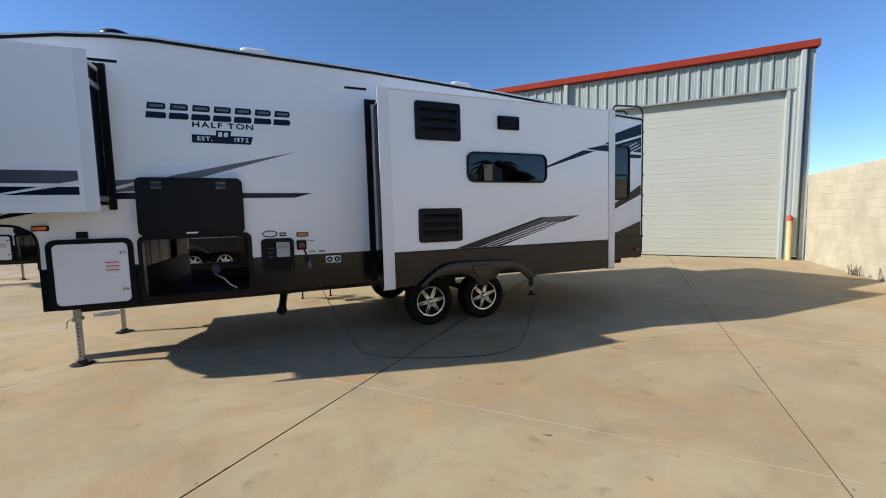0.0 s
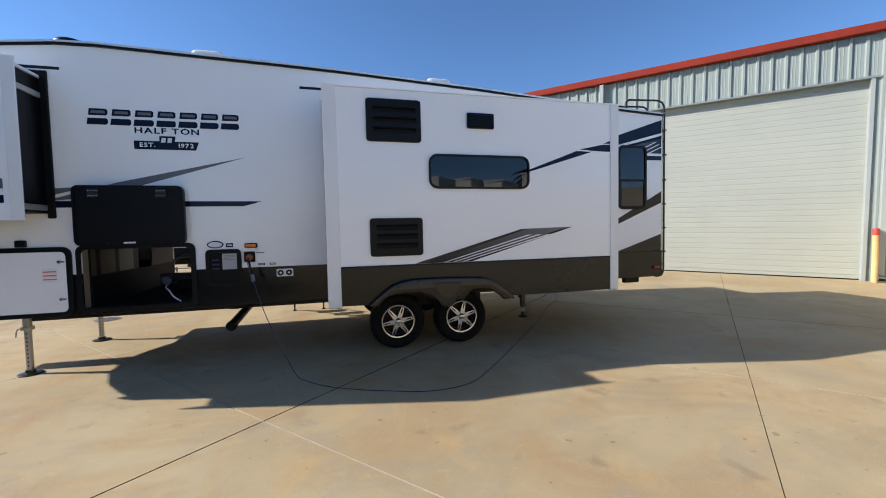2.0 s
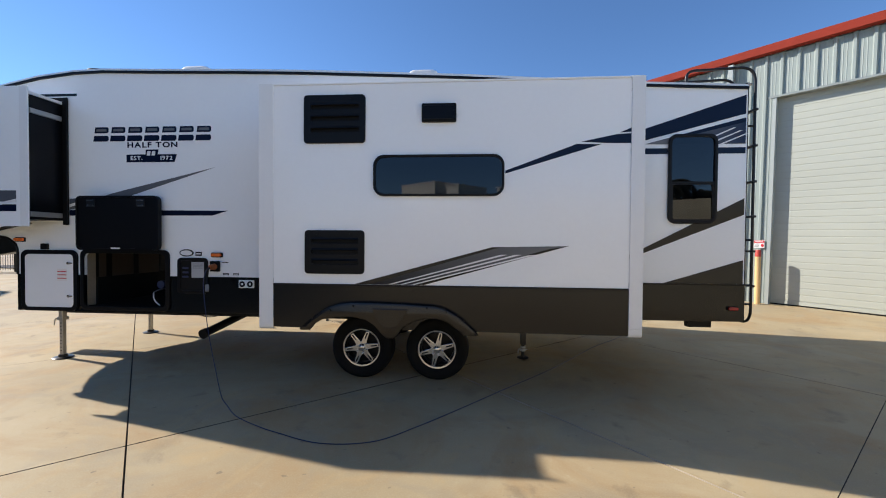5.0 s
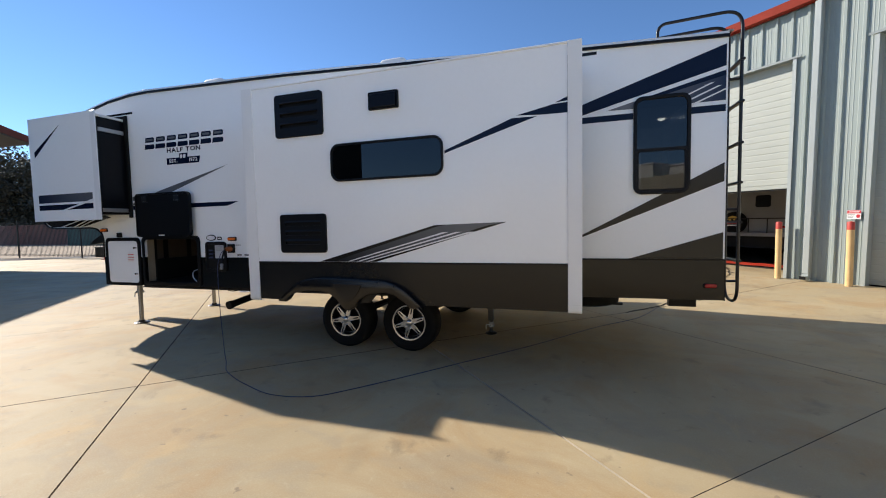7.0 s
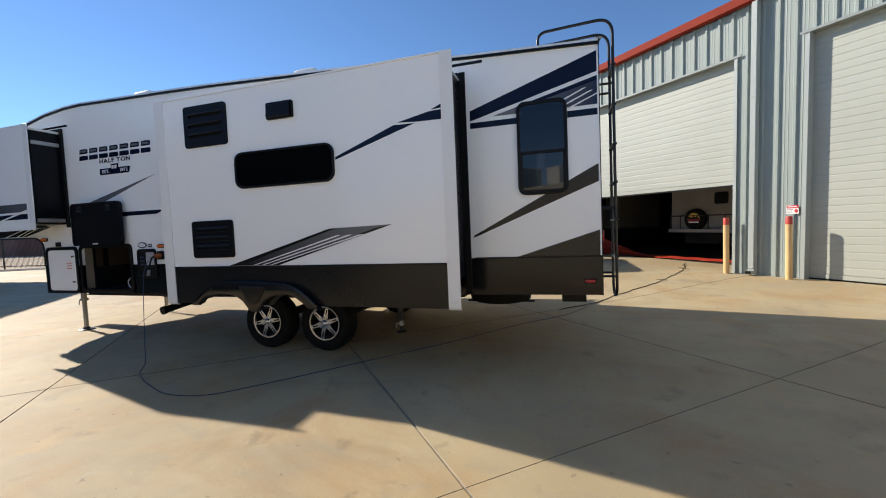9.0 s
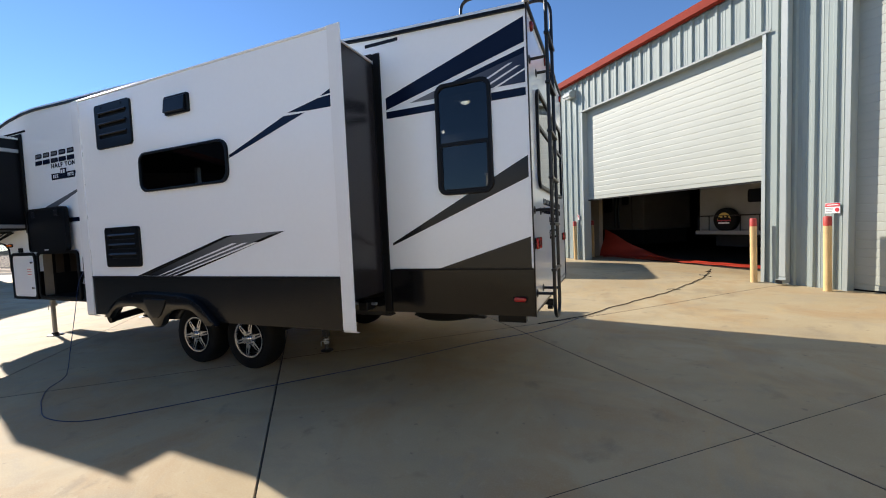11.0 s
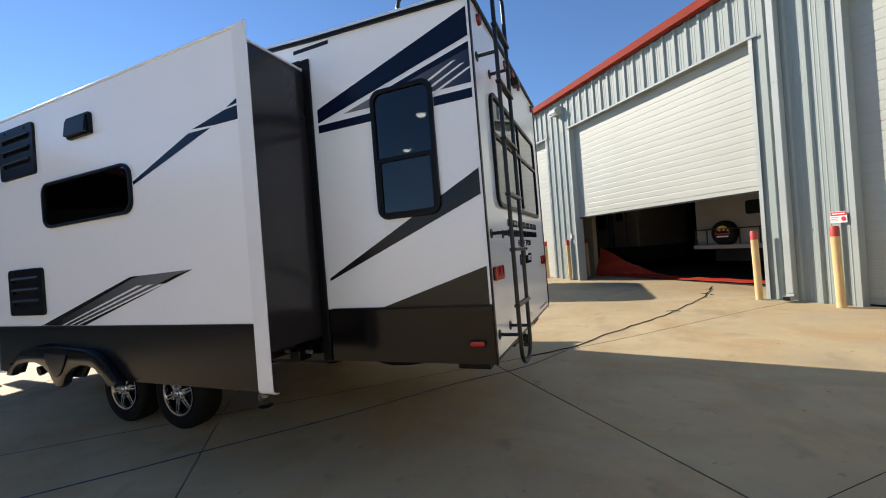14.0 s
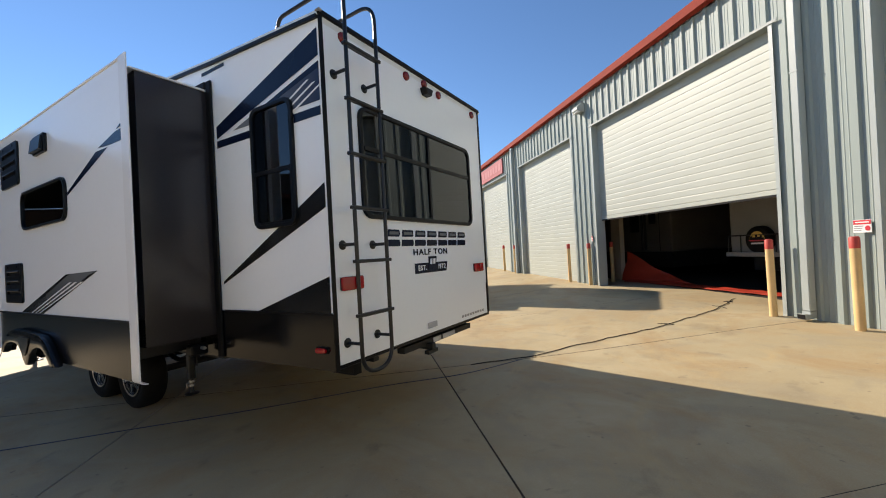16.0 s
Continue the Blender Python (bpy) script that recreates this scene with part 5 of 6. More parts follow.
def wheel(x, y, side, turn, r=0.354):
    """Tyre, six-spoke split alloy, hub and axle stub; side -1 faces the near side."""
    c = (x, y, r)
    w = 0.115
    prof = [(0.205, -w * 0.85), (0.225, -w * 0.93), (0.232, -w * 0.90), (0.262, -w), (0.30, -w * 1.02), (0.322, -w * 0.98), (0.340, -w * 0.86), (0.352, -w * 0.60), (0.354, -w * 0.3),
            (0.354, w * 0.3), (0.352, w * 0.60), (0.340, w * 0.86), (0.322, w * 0.98), (0.30, w * 1.02), (0.262, w), (0.232, w * 0.90), (0.225, w * 0.93), (0.205, w * 0.85)]
    tyre_ = lathe(prof + [prof[0]], c, "y", 44)
    wh = part("wheel", tyre_, TYRE, trailer, "black tyre on a machined alloy rim", smooth=True)
    fy = side * w
    part("rim", lathe([(0.206, -fy * 0.7), (0.206, fy * 0.78), (0.214, fy * 0.92), (0.214, fy * 0.98), (0.197, fy * 0.96), (0.189, fy * 0.80), (0.188, fy * 0.6), (0.188, fy * 0.5), (0.188, -fy * 0.7), (0.206, -fy * 0.7)], c, "y", 40), CHROME, wh, "machined alloy rim", smooth=True)
    part("barrel", lathe([(0.187, fy * 0.55), (0.187, -fy * 0.2), (0.181, -fy * 0.2), (0.181, fy * 0.55), (0.187, fy * 0.55)], c, "y", 32), BLACK, wh, smooth=True)
    part("rim_back", lathe([(0, fy * 0.05), (0.18, fy * 0.0), (0.18, -fy * 0.05), (0, -fy * 0.0)], c, "y", 24), BLACK, wh)
    for k in range(6):
        a = -radians(60 * k + turn)
        outl = [(0.034, -0.036), (0.070, -0.031), (0.19, -0.0185), (0.19, 0.0185), (0.070, 0.031), (0.034, 0.036)]
        slot = [(0.105, -0.005), (0.176, -0.009), (0.176, 0.009), (0.105, 0.005)]
        spoke_at = Matrix.Translation(c) @ Matrix.Rotation(a, 4, "Y")
        b = plate(outl, side * w * 0.62, side * w * 0.90, bevel=0.003)
        bmesh.ops.transform(b, matrix=spoke_at, verts=b.verts)
        arm = part("spoke", b, CHROME, wh)
        b = plate(slot, side * w * 0.90, side * w * 0.912)
        bmesh.ops.transform(b, matrix=spoke_at, verts=b.verts)
        part("slot", b, BLACK, arm, "black inset slot")
    part("hub_cap", lathe([(0.042, fy * 0.6), (0.042, fy * 0.95), (0.034, fy * 1.0), (0.032, fy * 1.1), (0.024, fy * 1.15), (0, fy * 1.15)], c, "y", 20), CHROME, wh, "chrome hub cap", smooth=True)
    for k in range(6):
        a = radians(60 * k + turn + 30)
        part("lug_nut", lathe([(0.009, fy * 0.9), (0.009, fy * 1.12), (0, fy * 1.15)], (x + 0.066 * math.cos(a), y, r + 0.066 * math.sin(a)), "y", 6), CHROME, wh)


for x, turn in ((2.295, 9), (3.150, 17)):
    wheel(x, 5.47, -1, turn)
    wheel(x, 7.67, 1, turn + 22)
    part("axle", tube([(x, 5.57, 0.354), (x, 7.55, 0.354)], 0.04, 10), FRAME_STEEL, trailer)
    for y in (5.85, 7.28):
        part("leaf_spring", tube(smooth_path([(x - 0.36, y, 0.52), (x, y, 0.42), (x + 0.36, y, 0.52)]), 0.028, 6), FRAME_STEEL, trailer)
for y in (5.85, 7.28):
    part("equaliser", box(2.66, 2.90, y - 0.02, y + 0.02, 0.46, 0.584), FRAME_STEEL, trailer)
    for x in (2.0, 3.56):
        part("spring_hanger", box(x - 0.03, x + 0.03, y - 0.02, y + 0.02, 0.48, 0.584), FRAME_STEEL, trailer)


def landing_leg(x, y, drop_from, r=0.031):
    outer_ = part("landing_leg", box(x - r, x + r, y - r, y + r, 0.52, drop_from, 0.006), BLACK_METAL if drop_from < 0.65 else GALV, trailer, "steel landing leg on a round foot")
    leg = part("drop_tube", box(x - r * 0.8, x + r * 0.8, y - r * 0.8, y + r * 0.8, 0.03, 0.60, 0.004), GALV, outer_, "galvanised drop tube")
    # flat black discs give the shade of the pin holes
    for k in range(9):
        part("pin_hole", lathe([(0, -0.001), (0.008, -0.001), (0.008, 0.001)], (x, y - r * 0.8 - 0.001, 0.10 + 0.045 * k), "y", 8), BLACK_SEAL, leg)
    part("collar", box(x - r - 0.012, x + r + 0.012, y - r - 0.012, y + r + 0.012, 0.50, 0.54, 0.004), GALV, outer_)
    part("pull_pin", tube(bent([(x - 0.10, y - 0.02, 0.43), (x - 0.085, y - 0.02, 0.52), (x + 0.02, y - 0.02, 0.525)], 0.03), 0.007, 6), GALV, outer_)
    part("foot", lathe([(0.105, 0.0), (0.115, 0.008), (0.10, 0.018), (0.05, 0.022), (0.045, 0.05), (0, 0.05)], (x, y, 0), "z", 20), BLACK_METAL, outer_, "dark round foot plate", smooth=True)


landing_leg(-1.80, 5.75, 0.71)
landing_leg(-1.83, 7.20, 0.71)


def stabiliser(x, y):
    outer_ = part("stabiliser_jack", box(x - 0.030, x + 0.030, y - 0.030, y + 0.030, 0.40, 0.699, 0.005), BLACK_METAL, trailer, "black rear stabiliser jack, raised")
    part("bracket", box(x - 0.05, x + 0.05, y + 0.031, y + 0.042, 0.52, 0.699, 0.003), BLACK_METAL, outer_)
    part("inner_tube", tube([(x, y, 0.275), (x, y, 0.41)], 0.019, 12), FRAME_STEEL, outer_, smooth=True)
    for z in (0.335, 0.372):
        part("collar", lathe([(0.020, -0.010), (0.031, -0.008), (0.031, 0.008), (0.020, 0.010)], (x, y, z), "z", 14), GALV, outer_, "bare steel collar", smooth=True)
    part("pin", tube(bent([(x - 0.055, y - 0.02, 0.30), (x - 0.055, y - 0.02, 0.352), (x + 0.05, y - 0.02, 0.352)], 0.015), 0.005, 6), GALV, outer_, smooth=True)
    part("foot", lathe([(0.0, 0.0), (0.062, 0.0), (0.068, 0.008), (0.060, 0.016), (0.026, 0.022), (0.022, 0.035), (0, 0.035)], (x, y, 0.245), "z", 18), BLACK_METAL, outer_, smooth=True)


stabiliser(4.115, 5.51)
stabiliser(4.115, 7.60)
part("sewer_tube", tube([(0.32, 5.52, 0.43), (0.36, 6.2, 0.52), (0.40, 7.3, 0.64)], 0.05, 12), BLACK, trailer, "black sewer hose tube", smooth=True)
part("tube_end", tube([(0.318, 5.48, 0.425), (0.322, 5.53, 0.432)], 0.06, 12), BLACK_SEAL, trailer, smooth=True)
part("hanging_wire", tube(smooth_path([(0.10, 5.6, 0.70), (0.22, 5.55, 0.645), (0.42, 5.5, 0.635), (0.65, 5.5, 0.70)]), 0.006, 6), BLACK_SEAL, trailer, smooth=True)
part("spare_tyre", lathe([(0.20, -0.09), (0.34, -0.115), (0.39, -0.09), (0.405, 0), (0.39, 0.08), (0.34, 0.09), (0.20, 0.08), (0.20, -0.09)], (5.18, 6.40, 0.605), "z", 36), TYRE, trailer, "spare tyre slung under the frame", smooth=True)
part("spare_carrier", box(4.74, 5.62, 6.37, 6.43, 0.465, 0.489), FRAME_STEEL, trailer)
part("carrier_strap", box(5.16, 5.20, 6.38, 6.42, 0.4895, 0.70), FRAME_STEEL, trailer)
part("corner_bracket", box(5.97, 6.22, 5.64, 5.72, 0.615, 0.70), BLACK, trailer)
b = box(REAR - 0.35, REAR - 0.01, 6.54, 6.60, 0.61, 0.67, 0.006)
box(REAR - 0.07, REAR - 0.02, 6.49, 6.65, 0.575, 0.609, bm=b)
part("hitch_receiver", b, FRAME_STEEL, trailer, "black hitch receiver")
part("rear_bumper_bar", box(REAR - 0.16, REAR - 0.08, 6.2, 7.45, 0.645, 0.699), FRAME_STEEL, trailer)
part("bumper_plate", box(REAR - 0.079, REAR - 0.072, 6.66, 6.80, 0.652, 0.694), SILVER_VINYL, trailer, "pale metal plate on the bumper bar")
part("bumper_plate", box(REAR - 0.079, REAR - 0.072, 6.84, 7.08, 0.652, 0.694), SILVER_VINYL, trailer)
part("pin_box", plate([(-4.08, 1.275), (-4.0, 1.35), (-3.55, 1.57), (-3.0, 1.60), (-2.95, 1.42), (-3.55, 1.32)], 6.44, 6.68, bevel=0.01), BLACK_METAL, trailer, "black hitch pin box")

# door-side entry steps and rolled-out awning
steps = part("entry_steps", box(0.70, 1.30, FAR + 0.005, FAR + 0.12, 0.60, 0.70, 0.006), BLACK_METAL, trailer, "black folding entry steps, let down")
for x in (0.72, 1.26):
    part("stringer", tube([(x, FAR + 0.10, 0.62), (x, 8.52, 0.10)], 0.016, 6), BLACK_METAL, steps)
    part("leg", box(x - 0.014, x + 0.014, 8.47, 8.51, 0.02, 0.30), BLACK_METAL, steps)
    part("foot", lathe([(0.035, 0.0), (0.035, 0.012), (0.016, 0.024), (0, 0.024)], (x, 8.49, 0), "z", 12), BLACK_SEAL, steps)
for y, z in ((8.05, 0.45), (8.30, 0.27)):
    part("tread", box(0.735, 1.245, y - 0.12, y + 0.12, z - 0.02, z, 0.005), BLACK_METAL, steps)
awning = part("awning", strip([(-2.2, 3.20), (1.52, 3.20)], FAR + 0.03, FAR + 0.10, 0.05), BLACK, trailer, "rolled-out patio awning")
b = plate([(FAR + 0.10, 3.17), (9.0, 3.10), (10.28, 2.99), (10.28, 2.98), (9.0, 3.09), (FAR + 0.10, 3.16)], -2.15, 1.48, "yz")
part("fabric", b, GREY_VINYL, awning, "grey awning fabric")
part("roller", tube([(-2.2, 10.30, 2.99), (1.54, 10.30, 2.99)], 0.04, 12), BLACK, awning, smooth=True)
for x in (-2.17, 1.50):
    part("arm", tube([(x, FAR + 0.03, 2.2), (x, 9.0, 2.7), (x, 10.28, 2.96)], 0.02, 8), BLACK_METAL, awning)

# ---- a second camper of the same make beyond it ----
TWIN = Vector((-5.15, 9.10, 0.0))
twin = copy_thing(trailer, Matrix.Translation(RV_BASE + TWIN))
for ob_ in twin.children:
    if ob_.name.startswith(("wheel", "axle")) and "flare" not in ob_.name and "arch" not in ob_.name:
        ob_.location.x += 0.72   # its axles sit further back
FRAME_OF[twin] = Matrix.Translation(-(RV_BASE + TWIN))
# rounded block out of view, shaped to cast the longer body's shadow
part("rear_lounge", box(REAR + TWIN.x + 0.003, 2.05, SIDE + TWIN.y - 0.55, FAR + TWIN.y, 0.76, 3.78, 0.35, seg=4), SLIDE_WHITE, twin, "unseen rear end of the longer body, sized for its shadow")
tagged(twin, "second white camper trailer with a black skirt parked behind", "camper trailer")

# ---- shore cord, and the black cord from the warehouse ----
def on_ground(x, y, lift):
    d = Vector((x, y, 0)) - CORNER
    return (x, y, ground_z(d.dot(U), -d.dot(V)) + lift)


hang = [(0.59, 5.20, 1.245), (0.60, 5.13, 1.20), (0.635, 5.05, 1.10), (0.69, 4.98, 0.97), (0.81, 4.87, 0.64), (0.98, 4.73, 0.30), (1.12, 4.62, 0.05)]
lying = [(1.24, 4.52), (1.47, 4.30), (1.75, 4.14), (1.98, 4.04), (2.38, 3.91), (2.78, 3.97), (3.08, 4.24), (3.47, 4.68), (3.85, 5.13), (4.55, 5.95), (5.35, 7.02), (6.0, 7.75), (6.45, 8.62)]
cord = part("power_cord", tube(smooth_path(hang + [on_ground(x, y, 0.0055) for x, y in lying], 7), 0.004, 8), HOSE_BLUE, smooth=True)
tagged(cord, "thin dark blue cord looping over the concrete", "cord")
run = [(5.9, 8.12), (6.5, 8.75), (7.08, 9.72), (7.42, 10.2)] + [tuple(yard(u, v))[:2] for u, v in ((-0.18, 2.45), (-0.30, 2.0), (-0.52, 1.42), (-0.66, 1.0), (-0.80, 0.66), (-1.12, 0.05), (-1.45, -0.42), (-1.72, -0.88))]
rnd = random.Random(31)
wavy = []
for p, q in zip(run, run[1:]):
    for k in range(4):
        t = k / 4
        wavy.append((p[0] + (q[0] - p[0]) * t + rnd.gauss(0, 0.012), p[1] + (q[1] - p[1]) * t + rnd.gauss(0, 0.012)))
wavy.append(run[-1])
cord = part("extension_cord", tube(smooth_path([on_ground(x, y, 0.009) for x, y in wavy], 4), 0.0066, 8), CORD_BLACK, smooth=True)
tagged(cord, "black extension cord lying towards the open bay", "cord")
for k, (x, y, a) in enumerate(((*tuple(yard(-0.27, 2.1))[:2], 20), (*tuple(yard(-1.0, 0.28))[:2], -30), (*tuple(yard(-1.4, -0.35))[:2], 50))):
    tie = tube([on_ground(x - 0.12 * math.cos(radians(a)), y - 0.12 * math.sin(radians(a)), 0.03), on_ground(x, y, 0.03), on_ground(x + 0.14 * math.cos(radians(a)), y + 0.14 * math.sin(radians(a)), 0.006)], 0.006, 6)
    part("tie", tie, CORD_BLACK, cord)

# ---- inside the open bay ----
# white trailer greyed: the dim bay is put into the paint
TAIL_BODY = mat("shaded_white_paint", (0.24, 0.235, 0.215), 0.4, vary=0.1)

tail = thing("parked_trailer", WARE @ Matrix.Translation((-2.2, 3.6, 0)), "white travel trailer parked tail-first in the bay", "camper trailer")
FRAME_OF[tail] = Matrix.Translation((2.2, -3.6, 0))
part("body", box(-3.40, -0.98, 2.62, 9.5, 0.95, 3.45, 0.05, seg=2), TAIL_BODY, tail, "white trailer body in a shaded tone")
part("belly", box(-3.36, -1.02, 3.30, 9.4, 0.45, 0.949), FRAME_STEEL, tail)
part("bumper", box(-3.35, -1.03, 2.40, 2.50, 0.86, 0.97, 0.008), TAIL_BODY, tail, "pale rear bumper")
sp = part("spare_wheel", lathe([(0, -0.16), (0.30, -0.16), (0.335, -0.13), (0.34, 0.0), (0, 0.0)], (-2.5, 2.60, 1.28), "y", 28), TYRE, tail, "spare wheel in a printed cover", smooth=True)
part("cover_print", plate([(-2.5 + 0.19 * math.cos(math.pi * q / 16), 1.29 + 0.20 * math.sin(math.pi * q / 16)) for q in range(17)], 2.436, 2.439), mat("print_yellow", (0.62, 0.42, 0.07), 0.5), sp, "yellow half disc")
part("cover_print", plate([(-2.68, 1.285), (-2.32, 1.285), (-2.32, 1.335), (-2.37, 1.335), (-2.37, 1.39), (-2.42, 1.39), (-2.42, 1.35), (-2.49, 1.35), (-2.49, 1.41), (-2.54, 1.41), (-2.54, 1.34), (-2.61, 1.34), (-2.61, 1.37), (-2.68, 1.37)], 2.432, 2.435), BLACK, sp)
part("cover_print", box(-2.70, -2.30, 2.433, 2.435, 1.245, 1.275), SIGN_RED, sp)
part("text_bar", box(-2.66, -2.34, 2.433, 2.435, 1.17, 1.21), SIGN_WHITE, sp)
part("rack", tube(bent([(-3.30, 2.45, 0.97), (-3.30, 2.45, 1.40), (-1.08, 2.45, 1.40), (-1.08, 2.45, 0.97)], 0.06), 0.018, 8), BLACK_METAL, tail, "black bumper rack", smooth=True)
for u in (-2.95, -2.05, -1.55):
    part("rack_bar", tube([(u, 2.45, 0.97), (u, 2.45, 1.40)], 0.014, 6), BLACK_METAL, tail)
part("rear_window", plate(rr(-1.96, -1.56, 1.74, 2.10, 0.06), 2.60, 2.619), BLACK, tail)
part("tail_lamp", box(-1.35, -1.15, 2.60, 2.619, 1.12, 1.17), RED_LENS, tail)
for y in (6.2, 7.05):
    part("wheel", lathe([(0, -0.1), (0.2, -0.1), (0.33, -0.1), (0.35, 0), (0.33, 0.1), (0, 0.1)], (-3.22, y, 0.35), "x", 24), TYRE, tail, smooth=True)
    part("wheel", lathe([(0, -0.1), (0.2, -0.1), (0.33, -0.1), (0.35, 0), (0.33, 0.1), (0, 0.1)], (-1.16, y, 0.35), "x", 24), TYRE, tail, smooth=True)

# pale trailer painted darker still for the shade behind the pillar
CAM2_BODY = mat("shaded_pale_paint", (0.10, 0.092, 0.078), 0.5, vary=0.15)
cam2 = thing("parked_trailer", WARE @ Matrix.Translation((-7.9, 4.0, 0)), "pale trailer standing behind the bay's pillar", "camper trailer")
FRAME_OF[cam2] = Matrix.Translation((7.9, -4.0, 0))
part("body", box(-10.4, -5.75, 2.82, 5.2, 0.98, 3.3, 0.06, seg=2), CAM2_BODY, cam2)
part("belly", box(-10.3, -5.85, 2.90, 5.1, 0.45, 0.979), FRAME_STEEL, cam2)
part("window", plate(rr(-7.78, -7.30, 1.70, 2.32, 0.06), 2.797, 2.818), BLACK, cam2)
for u in (-7.10, -6.93):
    part("awning_arm", box(u - 0.035, u + 0.035, 2.74, 2.80, 1.05, 3.2, 0.01), BLACK_METAL, cam2)
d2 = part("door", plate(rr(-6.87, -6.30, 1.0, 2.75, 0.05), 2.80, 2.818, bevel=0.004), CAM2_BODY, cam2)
part("door_window", plate(rr(-6.75, -6.42, 1.95, 2.42, 0.05), 2.785, 2.799), BLACK, d2)
part("door_gap", box(-6.295, -6.27, 2.812, 2.8185, 1.0, 2.75), BLACK, cam2)
for u in (-8.9, -8.05):
    part("wheel", lathe([(0, -0.1), (0.2, -0.1), (0.33, -0.1), (0.35, 0), (0.33, 0.1), (0, 0.1)], (u, 3.05, 0.35), "y", 24), TYRE, cam2, smooth=True)
    part("wheel", lathe([(0, -0.1), (0.2, -0.1), (0.33, -0.1), (0.35, 0), (0.33, 0.1), (0, 0.1)], (u, 4.95, 0.35), "y", 24), TYRE, cam2, smooth=True)

# red sheet: a strip across the bay floor and a loose end drawn up at the pillar
bm = bmesh.new()
rows = []
for i in range(49):
    t = i / 48
    u = -5.9 + 7.05 * t
    v = 1.10 + 0.80 * t ** 0.7
    rows.append([bm.verts.new(yard(u, -v - 0.22 * k / 5 - 0.02 * math.sin(9 * t), ground_z(u, -1) + 0.012 + 0.012 * math.sin(31 * t + 1.9 * k) ** 2 + (0.01, 0.035, 0.03, 0.03, 0.045, 0.06)[k])) for k in range(6)])
for a, c in zip(rows, rows[1:]):
    for k in range(5):
        bm.faces.new((a[k], a[k + 1], c[k + 1], c[k]))
rows = []
for i in range(33):
    t = i / 32
    u, v = -6.35 + 3.1 * t, 1.35 + 0.5 * t
    top = 0.95 * (1 - t) ** 1.7 + 0.02
    rows.append([bm.verts.new(yard(u + 0.04 * math.sin(9 * t + k), -v - 0.30 * (k / 5) * (1 - t) - 0.05 * math.sin(5 * k + 14 * t), ground_z(u, -1) + 0.012 + top * k / 5)) for k in range(6)])
for a, c in zip(rows, rows[1:]):
    for k in range(5):
        bm.faces.new((a[k], a[k + 1], c[k + 1], c[k]))
r = bmesh.ops.extrude_face_region(bm, geom=bm.faces[:])
bmesh.ops.translate(bm, verts=[v for v in r["geom"] if isinstance(v, bmesh.types.BMVert)], vec=(-0.004, 0.004, 0.005))
tagged(part("floor_sheet", bm, RED_SHEET, smooth=True), "crumpled red plastic sheet across the open bay floor", "sheet")

# ---- far side of the yard ----
fence = thing("iron_fence", Matrix.Translation((-26, 17.7, 0)), "black iron picket fence at the yard's edge", "fence")
FX0, FX1, FYY, FH = -42.0, -10.0, 17.7, 2.36
for z in (0.16, 2.24):
    part("rail", box(FX0, FX1, FYY - 0.02, FYY + 0.02, z, z + 0.045), BLACK_METAL, fence)
first = part("picket", box(FX0 - 0.009, FX0 + 0.009, FYY - 0.033, FYY - 0.021, 0.08, FH), BLACK_METAL, fence)
c0 = CENTRE_OF[first]
for k in range(1, int((FX1 - FX0) / 0.125)):
    again(first, c0 + Vector((k * 0.125, 0, 0)), fence)
first = part("post", box(FX0 - 0.03, FX0 + 0.03, FYY + 0.022, FYY + 0.08, -0.03, FH + 0.08), BLACK_METAL, fence)
c0 = CENTRE_OF[first]
for k in range(1, 6):
    again(first, c0 + Vector((k * 6.1, 0, 0)), fence)


def container(name, x0, x1, y0, y1, h, material, label):
    t = thing(name, Matrix.Translation(((x0 + x1) / 2, (y0 + y1) / 2, -0.03)), label, "container")
    b = bmesh.new()
    pts = []
    k = x0
    while k < x1 - 0.01:
        pts += [(k, 0), (k + 0.10, 0), (k + 0.14, 0.04), (k + 0.24, 0.04), (k + 0.28, 0)]
        k += 0.28
    pts.append((x1, 0))
    lo = [b.verts.new((x, y0 + d, 0.12)) for x, d in pts]
    hi = [b.verts.new((x, y0 + d, h - 0.1)) for x, d in pts]
    for i in range(len(pts) - 1):
        b.faces.new((lo[i], lo[i + 1], hi[i + 1], hi[i]))
    part("ribbed_side", b, material, t)
    part("body", box(x0 + 0.05, x1 - 0.05, y0 + 0.06, y1, 0.05, h - 0.05), material, t)
    for z0, z1 in ((-0.03, 0.14), (h - 0.12, h)):
        part("rail", box(x0, x1, y0 - 0.02, y0 + 0.059, z0, z1), material, t)
    for x in (x0, x1 - 0.12):
        part("corner_post", box(x, x + 0.12, y0 - 0.021, y0 + 0.058, 0.141, h - 0.121), material, t)


container("shipping_container", -84.0, -71.9, 39.0, 41.5, 2.95, CONTAINER_BROWN, "rusty brown shipping container behind the fence")
container("waste_container", -57.5, -49.0, 36.0, 38.4, 2.3, CONTAINER_GREEN, "teal green waste container behind the fence")
container("shipping_container", -71.7, -59.6, 39.0, 41.5, 2.95, CONTAINER_BROWN, "rusty brown shipping container behind the fence")

